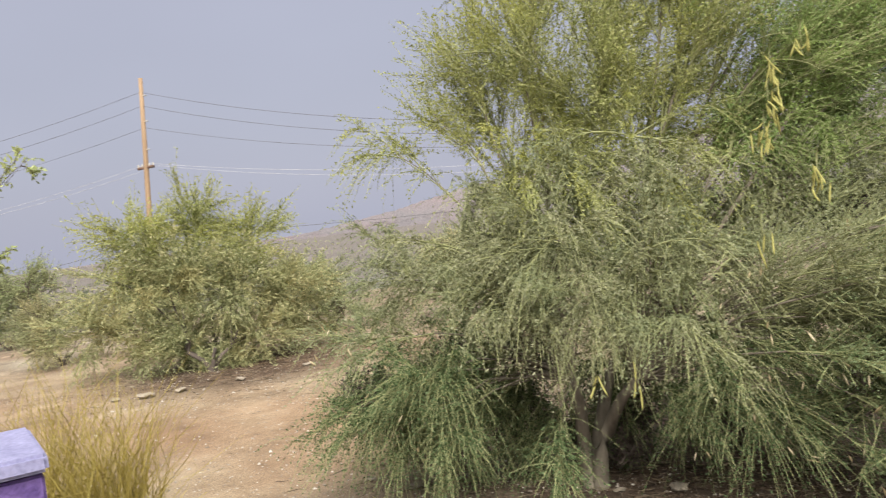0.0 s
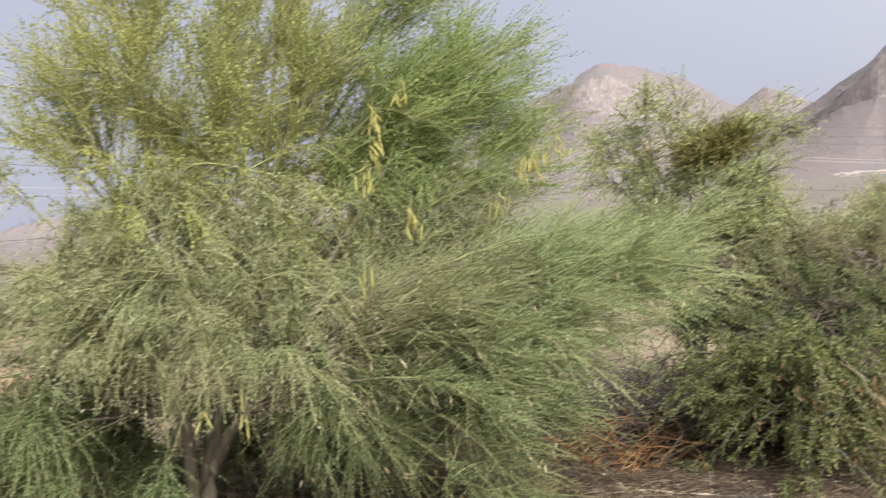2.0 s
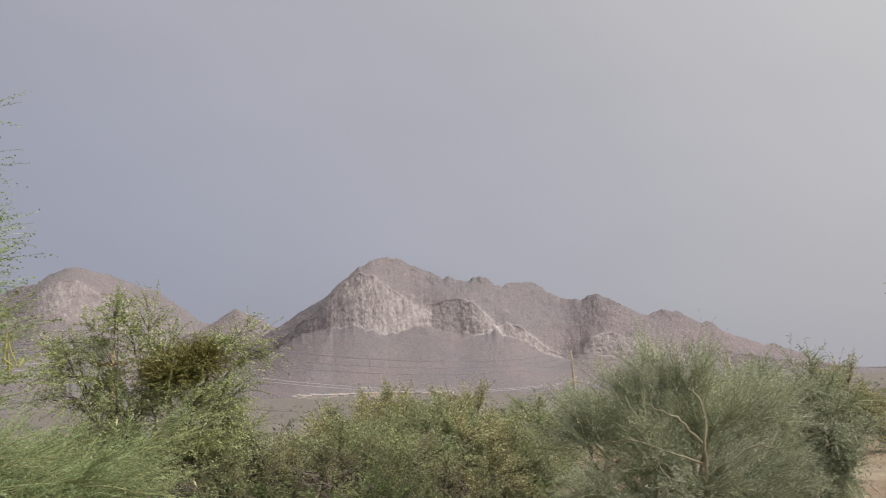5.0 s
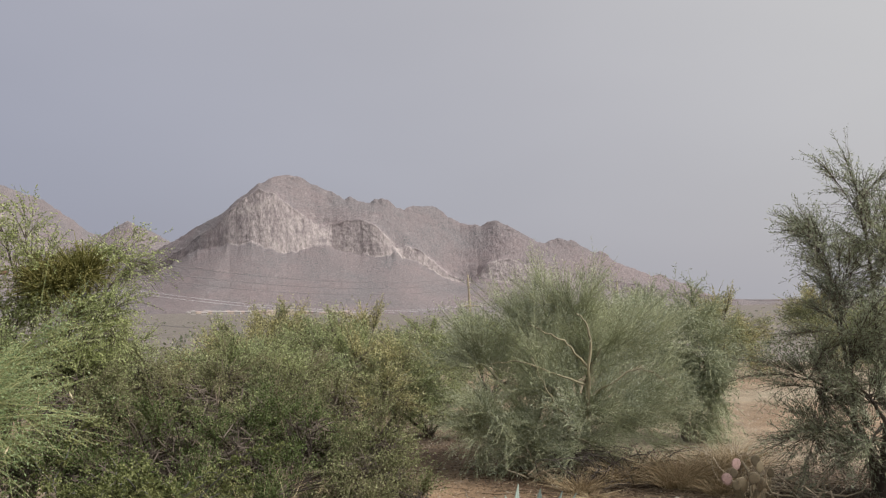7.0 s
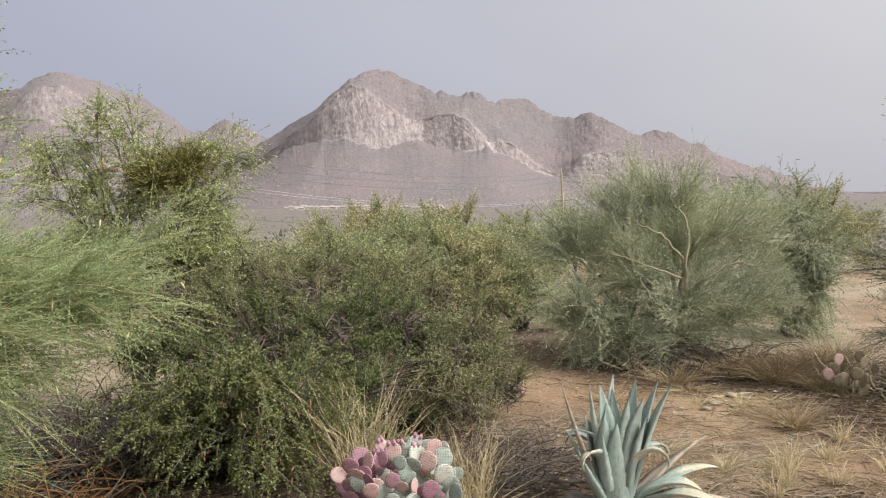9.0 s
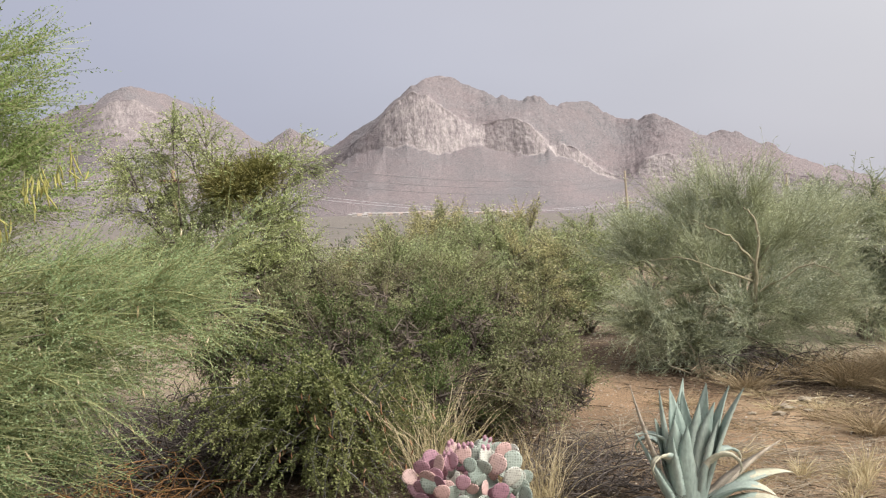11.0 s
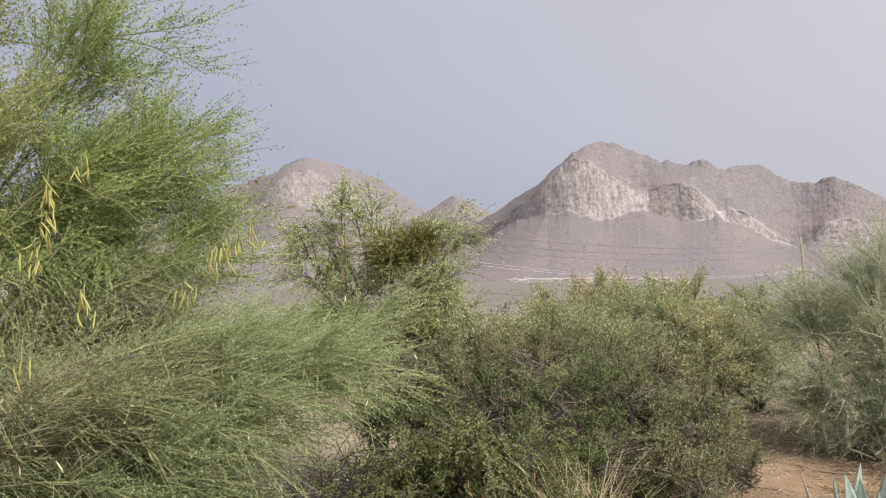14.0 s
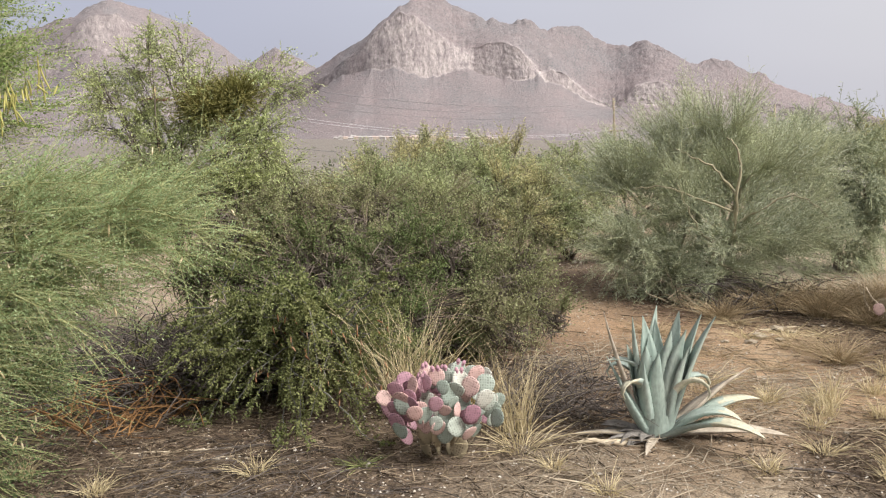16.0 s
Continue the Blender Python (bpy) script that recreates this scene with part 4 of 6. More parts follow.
PV_LOBES = [
    (1.90, 8.59, 1.05, 0.50), (2.44, 8.46, 1.44, 0.55), (2.86, 8.22, 1.59, 0.50), (3.08, 8.03, 1.16, 0.60), (2.48, 8.03, 0.90, 0.60),
    (1.92, 8.18, 0.57, 0.50), (2.84, 7.80, 0.59, 0.55), (2.33, 7.86, 0.44, 0.40), (3.49, 8.08, 0.65, 0.50), (3.59, 8.47, 1.18, 0.50),
    (1.74, 8.12, 0.31, 0.35), (2.23, 7.89, 0.22, 0.30), (2.81, 7.70, 0.29, 0.35), (3.34, 7.82, 0.36, 0.35),
]
pale_bush = shrub("palo_verde_bush", (2.62, 8.1), PV_LOBES, "grey-green palo verde with pale bare limbs", "tree", GREY_GREEN, TWIG_PALE, BARK_DARK, 13,
      limb_w=0.75, stems=4, trunk=0.035, fork=0.4, branches=11, sprays=38, leaflets=16, spray=(0.25, 0.55), droop=0.2, lift=0.5, leaf_len=(0.025, 0.05), leaf_wid=0.15, stem_w=0.005, windy=(lambda c: c[2] > 0.6, 0.5, (0, 0, 0.15), 0.35, 1.0), limb_bark=PALE_LIMB, spread=0.25)
def bare_limb(parent, way, radius):
    """A crooked bare limb along a line of points, tapering to its tip."""
    pts = np.array(way, float) - np.array(parent.location)
    steps = np.linspace(0, len(pts) - 1, 4 * len(pts))
    path = np.stack([np.interp(steps, np.arange(len(pts)), pts[:, c]) for c in range(3)], -1)
    path[1:-1] = (path[:-2] + path[1:-1] * 2 + path[2:]) / 4 + np.random.default_rng(len(pts)).normal(size=(len(path) - 2, 3)) * 0.006
    geo = Geo()
    tubes(geo, path[None], np.linspace(radius, radius * 0.35, len(path))[None], 6)
    part("limb", geo.mesh("limb", [PALE_LIMB], True), parent, "pale bare crooked limb")


for way, radius in [([(2.80, 7.70, 0.60), (2.79, 7.62, 0.96), (2.81, 7.58, 1.27), (2.77, 7.59, 1.46), (2.69, 7.62, 1.53)], 0.017),
                    ([(2.79, 7.64, 1.01), (2.59, 7.64, 1.25), (2.40, 7.67, 1.36), (2.25, 7.72, 1.43)], 0.013),
                    ([(2.77, 7.66, 0.85), (2.49, 7.64, 0.96), (2.24, 7.67, 1.07), (2.09, 7.72, 1.10), (1.86, 7.82, 1.07)], 0.012),
                    ([(2.60, 7.68, 0.55), (2.43, 7.62, 0.70), (2.31, 7.62, 0.96), (2.24, 7.64, 1.13)], 0.011),
                    ([(2.82, 7.64, 0.75), (3.19, 7.46, 1.01), (3.37, 7.38, 0.95), (3.50, 7.34, 0.80)], 0.010)]:
    bare_limb(pale_bush, way, radius)
PVB_LOBES = [
    (4.36, 9.55, 1.44, 0.55), (4.68, 9.40, 1.37, 0.55), (4.79, 9.23, 0.93, 0.60), (4.45, 9.29, 0.81, 0.55), (4.57, 9.12, 0.39, 0.45),
    (4.96, 9.14, 0.50, 0.45),
]
shrub("palo_verde_bush", (4.6, 9.3), PVB_LOBES, "hazy grey-green palo verde bush", "tree", BLUE_SHADE, TWIG_PALE, BARK_GREEN, 15,
      stems=3, trunk=0.05, fork=0.4, branches=13, sprays=26, leaflets=10, spray=(0.2, 0.42), droop=0.3, lift=0.15, leaf_len=(0.035, 0.065), leaf_wid=0.17, stem_w=0.006, spread=0.25)
FAR_LOBES = [
    (4.48, 6.53, 2.23, 0.35), (4.87, 6.38, 2.55, 0.35), (4.56, 6.36, 1.83, 0.40), (4.99, 6.28, 2.06, 0.50), (4.55, 6.24, 1.31, 0.50),
    (4.26, 6.44, 0.94, 0.40), (4.52, 6.02, 0.83, 0.50), (4.17, 6.26, 0.45, 0.35), (4.44, 5.95, 0.40, 0.40), (5.00, 6.02, 1.22, 0.60),
    (4.97, 5.78, 0.53, 0.50), (5.35, 6.25, 2.20, 0.50),
]
shrub("blue_palo_verde", (4.75, 6.2), FAR_LOBES, "tall dark grey-green palo verde beside the path", "tree", BLUE_SHADE, TWIG_GREY, BARK_DARK, 17,
      stems=3, trunk=0.05, fork=0.6, branches=11, sprays=34, leaflets=12, spray=(0.16, 0.38), droop=0.15, lift=0.2, leaf_len=(0.025, 0.05), leaf_wid=0.18, stem_w=0.005, spread=0.25)
A_LOBES = [
    (-12.37, 2.74, 1.97, 0.70), (-12.15, 3.57, 2.10, 0.70), (-11.91, 4.29, 1.76, 0.70), (-12.24, 2.41, 1.37, 0.70), (-11.86, 3.15, 1.34, 0.80),
    (-11.61, 3.92, 1.15, 0.80), (-11.61, 4.76, 1.03, 0.70), (-11.83, 3.26, 0.53, 0.60), (-11.54, 4.13, 0.39, 0.60), (-12.03, 5.05, 0.47, 0.60),
    (-12.52, 2.01, 0.73, 0.55), (-12.09, 2.62, 0.40, 0.45), (-11.75, 3.83, 0.12, 0.45), (-11.76, 3.12, 0.21, 0.40),
]
shrub("olive_bush", (-11.4, 3.35), A_LOBES, "rounded olive-green bush with dry seed heads", "bush", OLIVE, TWIG_GREEN, BARK_DARK, 19,
      stems=5, trunk=0.032, fork=0.3, leaf_of=lambda c: 2 if c[2] > 1.55 else 0, extra=(PALO,), lift=0.35, branches=15, sprays=18, leaflets=12, spray=(0.25, 0.6), droop=0.2, leaf_len=(0.035, 0.07), leaf_wid=0.26, stem_w=0.007, spread=0.3)


# generic background shrubs, built once and copied
def round_lobes(rng, width, height, n):
    pts = []
    for _ in range(n):
        a, q, h = rng.uniform(0, 6.28), rng.random() ** 0.6, rng.uniform(0.25, 0.85)
        lim = width / 2 * math.sqrt(max(0.1, 1 - (h - 0.35) ** 2 * 1.6))
        pts.append((math.cos(a) * q * lim * 0.75, math.sin(a) * q * lim * 0.75, h * height, width * rng.uniform(0.15, 0.22)))
    return pts


rng = np.random.default_rng(77)
THICKET_BUSHES = []
for v in range(3):
    THICKET_BUSHES.append(shrub("thicket_bush", (0, 0), round_lobes(rng, 2.3, 1.45, 11), "dense green desert bush in the thicket", "bush", (THICKET, OLIVE, THICKET)[v], TWIG_GREY, BARK_DARK, 40 + v,
                                stems=5, trunk=0.03, fork=0.3, branches=9, sprays=22, leaflets=12, spray=(0.18, 0.46), droop=0.1, lift=0.45, leaf_len=(0.026, 0.05), leaf_wid=0.34,
                                stem_w=0.005, spread=0.3, group="thicket bushes"))
PLACES = [(-0.3, 9.6, 1.0), (1.1, 10.4, 0.95), (-1.9, 9.9, 0.95), (0.6, 12.5, 1.1), (-0.9, 12.8, 1.1), (2.3, 13.5, 1.1), (3.6, 14.8, 1.15), (1.6, 16, 1.2), (-2.6, 14.5, 1.05),
          (-4.6, 15.5, 0.9), (-0.4, 17.0, 1.25), (5.6, 16.5, 1.2), (7.4, 18.5, 1.2), (9.4, 17.0, 1.15), (-6.5, 17.0, 0.9), (-9.5, 16.5, 0.95), (-12.0, 8.0, 0.95), (-13.6, 6.2, 0.9), (-15.5, 10.5, 1.0),
          (-10.6, 8.6, 0.8), (-21.2, 1.9, 1.3), (-19, 4.8, 1.0), (-16, 2.2, 0.8), (-28, 8, 1.3), (11.5, 14.5, 1.1), (13.5, 19, 1.3), (1.75, 10.6, 0.75)]
for i, (x, y, s) in enumerate(PLACES):
    m = Matrix.Translation((x, y, float(ground_z(x, y)) - 0.03)) @ Matrix.Rotation(rng.uniform(0, 6.28), 4, "Z") @ Matrix.Diagonal((s, s, s * (0.90 if i < 12 else 1.0), 1))
    if i < 3:
        THICKET_BUSHES[i].matrix_basis = m
    else:
        src = THICKET_BUSHES[i % 3]
        kid = copy_thing(src, Matrix())
        kid.matrix_basis = m

# ---- far scrub on the plain ----
def far_scrub():
    rng = np.random.default_rng(5)
    n = 1900
    az = np.radians(rng.uniform(-62, 100, n))
    r = 19 * (700 / 19) ** (rng.random(n) ** 1.3)
    x, y = -np.sin(az) * r, np.cos(az) * r
    size = rng.uniform(0.5, 1.15, n) * (1 + 0.6 * (r > 60))
    geo = Geo()
    per = 72
    z = ground_z(x, y)
    off = rng.normal(size=(n, per, 3))
    off = off / np.linalg.norm(off, axis=-1, keepdims=True) * rng.random((n, per, 1)) ** 0.45
    pos = np.stack([x, y, z], -1)[:, None] + (off * np.array([1, 1, 0.62]) + np.array([0, 0, 0.55])) * size[:, None, None]
    way = unit(off + rng.normal(size=off.shape) * 0.7 + np.array([0, 0, 0.5]))
    ll = (size[:, None] * rng.uniform(0.10, 0.22, (n, per))).ravel() * np.interp(np.repeat(r, per), [20, 60, 120], [0.6, 1.2, 2.2])
    leaves(geo, pos.reshape(-1, 3), way.reshape(-1, 3), ll, ll * 0.42, rng)
    ob = new("distant_scrub", geo.mesh("distant_scrub", [FAR_SCRUB, TWIG_GREY]))
    tagged(ob, "low green scrub covering the far plain", "scrub", kind="stuff")


far_scrub()


# ---- mistletoe, pods and seed heads on the trees ----
def clump(parent, name, at, size, count, length, leaf, seed, label):
    rng = np.random.default_rng(seed)
    geo = Geo()
    way = unit(rng.normal(size=(count, 3)) + np.array([0.1, 0, 0.9]))
    start = np.array(at) + way * np.array(size) * rng.random((count, 1)) * 0.75
    s = np.linspace(0, 1, 4)[None, :, None]
    path = start[:, None] + way[:, None] * s * length * rng.uniform(0.6, 1.2, (count, 1, 1)) + rng.normal(size=(count, 1, 3)) * 0.03 * s * s
    ribbons(geo, path, np.array([0.006, 0.006, 0.005, 0.003])[None].repeat(count, 0), rng)
    pos = path[:, 1:].reshape(-1, 3).repeat(3, 0)
    ll = rng.uniform(0.012, 0.026, len(pos))
    leaves(geo, pos, unit(rng.normal(size=pos.shape) + np.array([0, 0, 0.3])), ll, ll * 0.35, rng)
    return tagged(part(name, geo.mesh(name, [leaf]), parent, label), kind="stuff")


def local(ob, p):
    return tuple(np.array(p) - np.array(ob.location))


clump(nest_tree, "mistletoe_clump", local(nest_tree, (-1.70, 6.62, 1.84)), (0.22, 0.13, 0.08), 950, 0.18, MISTLETOE, 8, "dense brownish mistletoe growing in the branches")
clump(nest_tree, "mistletoe_clump", local(nest_tree, (-1.48, 6.64, 1.93)), (0.13, 0.11, 0.08), 650, 0.17, MISTLETOE, 10, "dense brownish mistletoe growing in the branches")
POD_SPOTS = [(-2.43, 3.27, 2.12, 8), (-2.42, 3.21, 1.96, 10), (-2.45, 3.20, 1.83, 11), (-2.26, 3.27, 1.62, 8), (-2.37, 3.43, 2.22, 6), (-1.91, 3.92, 1.85, 12), (-1.95, 3.85, 1.81, 8), (-2.02, 3.75, 1.64, 8), (-1.84, 3.96, 1.91, 7), (-2.72, 2.50, 0.86, 3), (-2.81, 2.39, 0.84, 3), (-2.35, 2.96, 1.39, 3), (-1.76, 3.99, 1.93, 5)]
for i, (x, y, z, n) in enumerate(POD_SPOTS):
    pod_bunch(big_tree, local(big_tree, (x, y, z)), n, 0.105, 200 + i, POD)


def loose_pods(parent, lobes, count, seed, mat, label):
    rng = np.random.default_rng(seed)
    pick = rng.integers(0, len(lobes), count)
    c = np.array([l[:3] for l in lobes])[pick]
    r = np.array([l[3] for l in lobes])[pick]
    pos = c + unit(rng.normal(size=(count, 3))) * (r * rng.uniform(0.7, 1.15, count))[:, None]
    pos[:, 2] = np.maximum(pos[:, 2], 0.1)
    pos = pos - np.array(parent.location)
    way = unit(rng.normal(size=(count, 3)) * 0.4 + np.array([0, 0, -1]))
    s = np.linspace(0, 1, 4)[None, :, None]
    path = pos[:, None] + way[:, None] * s * rng.uniform(0.03, 0.06, (count, 1, 1))
    geo = Geo()
    tubes(geo, path, 0.0045 * np.array([0.4, 1, 0.9, 0.2])[None].repeat(count, 0), 5)
    return tagged(part("pod_scatter", geo.mesh("pod_scatter", [mat], True), parent, label), kind="stuff")


loose_pods(hackberry, DROOP_ZONE, 70, 303, CURL_POD, "small curled orange seed pods")
loose_pods(big_tree, TREE_RIGHT + TREE_LOW, 170, 301, DRY_POD, "pale dry pods hanging from twig tips")

# ---- prickly pear ----
def pad_material(name, low, high):
    mat, nt, bsdf = material(name, 0.65)
    coord = nt.nodes.new("ShaderNodeTexCoord")
    cell = nt.nodes.new("ShaderNodeTexVoronoi")
    cell.inputs["Scale"].default_value, cell.inputs["Randomness"].default_value = 74.0, 0.25
    nt.links.new(coord.outputs["Object"], cell.inputs["Vector"])
    dots = ramp_node(nt, cell.outputs["Distance"], [(0.0, (0.22, 0.20, 0.19)), (0.20, (0.36, 0.34, 0.33)), (0.42, (1, 1, 1))])
    info = nt.nodes.new("ShaderNodeObjectInfo")
    tone = ramp_node(nt, info.outputs["Random"], [(0.0, low), (1.0, high)])
    blotch = ramp_node(nt, noise_node(nt, 18, 4), [(0.3, (0.82, 0.82, 0.82)), (0.7, (1.12, 1.12, 1.12))])
    nt.links.new(mix_node(nt, 1.0, mix_node(nt, 1.0, tone, dots, "MULTIPLY"), blotch, "MULTIPLY"), bsdf.inputs["Base Color"])
    bump_node(nt, bsdf, cell.outputs["Distance"], 0.5, 0.003)
    return mat


PAD_GREEN = pad_material("grey_green_pad", (0.27, 0.33, 0.29), (0.42, 0.46, 0.41))
PAD_PURPLE = pad_material("purple_pad", (0.32, 0.17, 0.22), (0.44, 0.26, 0.31))
PAD_PINK = pad_material("pink_pad", (0.52, 0.34, 0.32), (0.62, 0.45, 0.42))
PAD_CREAM = pad_material("pale_pad", (0.48, 0.49, 0.44), (0.60, 0.60, 0.55))
PAD_OLD = pad_material("woody_old_pad", (0.24, 0.20, 0.13), (0.34, 0.28, 0.19))


def pad_mesh(mat, w=0.100, h=0.118, thick=0.013):
    """An obovate cactus pad standing on its narrow end, thicker in the middle, with a rounded rim."""
    geo = Geo()
    prof = [0.0, 0.35, 0.62, 0.82, 0.95, 1.0]
    ang = np.linspace(0, 2 * np.pi, 16, endpoint=False)
    v, q = [], []
    rim_x = np.sin(ang) * w / 2 * (1 + 0.16 * np.cos(ang))
    rim_z = h / 2 + np.cos(ang) * h / 2
    for side in (1, -1):
        for p in prof[:-1]:
            y = side * thick / 2 * math.sqrt(1 - p ** 2.4)
            v.append(np.stack([rim_x * p, np.full(16, y), h / 2 + (rim_z - h / 2) * p], -1))
    v.append(np.stack([rim_x, np.zeros(16), rim_z], -1))
    v = np.concatenate(v)
    rows = {1: [0, 1, 2, 3, 4, 10], -1: [5, 6, 7, 8, 9, 10]}
    for side, order in rows.items():
        for a, b in zip(order[:-1], order[1:]):
            for s in range(16):
                s2 = (s + 1) % 16
                f = [a * 16 + s, a * 16 + s2, b * 16 + s2, b * 16 + s]
                q.append(f if side > 0 else f[::-1])
    geo.add(v, q)
    return geo.mesh("pad", [mat], True)


def bud_mesh(mat):
    geo = Geo()
    z = np.array([0, 0.008, 0.02, 0.03, 0.034])
    tubes(geo, np.stack([z * 0, z * 0, z], -1)[None], np.array([[0.005, 0.010, 0.011, 0.007, 0.001]]), 7)
    return geo.mesh("bud", [mat], True)


def prickly_pear(base, count, spread, height, seed, palette, label, size=1.0, buds=14):
    rng = np.random.default_rng(seed)
    gz = float(ground_z(*base))
    ob = thing("prickly_pear", (base[0], base[1], gz - 0.01), label, "cactus")
    meshes = {m.name: pad_mesh(m) for m, _, _ in palette}
    bud = bud_mesh(PAD_PURPLE)
    old = pad_mesh(PAD_OLD, 0.075, 0.12, 0.02)

    def place(mesh, name, at, normal, scale, lean):
        z_axis = Vector((lean[0], lean[1], 1.0)).normalized()
        y_axis = Vector(normal)
        y_axis = (y_axis - z_axis * y_axis.dot(z_axis)).normalized()
        x_axis = y_axis.cross(z_axis)
        m = Matrix((x_axis, y_axis, z_axis)).transposed().to_4x4()
        o = part(name, mesh, ob)
        o.matrix_basis = Matrix.Translation(at) @ m @ Matrix.Scale(scale, 4)
        return o

    for i in range(7):
        a = i * 0.9
        place(old, "old_pad", (math.cos(a) * 0.07 * size, math.sin(a) * 0.06 * size, 0.0 if i < 4 else 0.09), (math.cos(a + 1), math.sin(a + 1), 0.1), size * rng.uniform(0.9, 1.2), (math.cos(a) * 0.35, math.sin(a) * 0.3))
    for i in range(count):
        # an uneven heap: pads stand shoulder to shoulder from the woody base to the crown
        h = 1 - (i + 0.5) / count * 1.75
        a = i * 2.39996 + rng.uniform(-0.35, 0.35)
        q = math.sqrt(max(0, 1 - h * h)) * (1 - 0.25 * max(0, -h))
        out = Vector((math.cos(a) * q, math.sin(a) * q, h))
        wob = rng.uniform(0.66, 1.10)
        at = Vector((out.x * spread * wob, out.y * spread * 0.7 * wob, height * 0.52 + out.z * height * 0.34 * wob - 0.03))
        normal = Vector((out.x * 0.35 + rng.normal() * 0.55, -0.9 + out.y * 0.15 + rng.normal() * 0.25, 0.15 + rng.normal() * 0.25))
        west = 0.5 - out.x * 0.32 + rng.normal() * 0.22
        best = min(palette, key=lambda p: abs(p[1] - west) - p[2] * rng.random())
        sc = size * rng.uniform(0.62, 0.96)
        pad = place(meshes[best[0].name], "pad", at, normal, sc, (out.x * 0.3 + rng.normal() * 0.28, out.y * 0.3 + rng.normal() * 0.2))
        if i < buds:
            for k in range(2):
                tip = pad.matrix_basis @ Vector(((k - 0.5) * 0.03, 0, 0.092))
                b = part("bud", bud, ob)
                b.matrix_basis = Matrix.Translation(tip) @ Matrix.Rotation(rng.normal() * 0.3, 4, "Y") @ Matrix.Scale(size, 4)
    return ob


prickly_pear((0.02, 4.02), 104, 0.27, 0.52, 61, [(PAD_GREEN, 0.28, 0.45), (PAD_PURPLE, 0.72, 0.4), (PAD_PINK, 0.62, 0.42), (PAD_CREAM, 0.4, 0.22)],
             "clump of grey-green and purple-pink prickly pear pads", 1.0, 6)
prickly_pear((3.62, 6.3), 15, 0.20, 0.36, 62, [(PAD_OLD, 0.45, 0.6), (PAD_PINK, 0.7, 0.15)], "small withered prickly pear with pale and brown pads", 1.0, 0)


# ---- agave ----
AGAVE = plain_material("agave_leaf_skin", (0.25, 0.325, 0.29), (0.37, 0.43, 0.39), 9, 0.5, (1, 1, 0.3), 0.001, 90)
AGAVE_CREAM = plain_material("agave_faded_skin", (0.40, 0.39, 0.29), (0.55, 0.52, 0.41), 12, 0.6, None, 0.001, 90)
AGAVE_DRY = plain_material("agave_dry_leaf", (0.28, 0.235, 0.185), (0.50, 0.44, 0.365), 14, 0.9, None, 0.002, 90)
AGAVE_SPINE = plain_material("agave_spine", (0.05, 0.035, 0.03), (0.09, 0.06, 0.05), 20, 0.6)


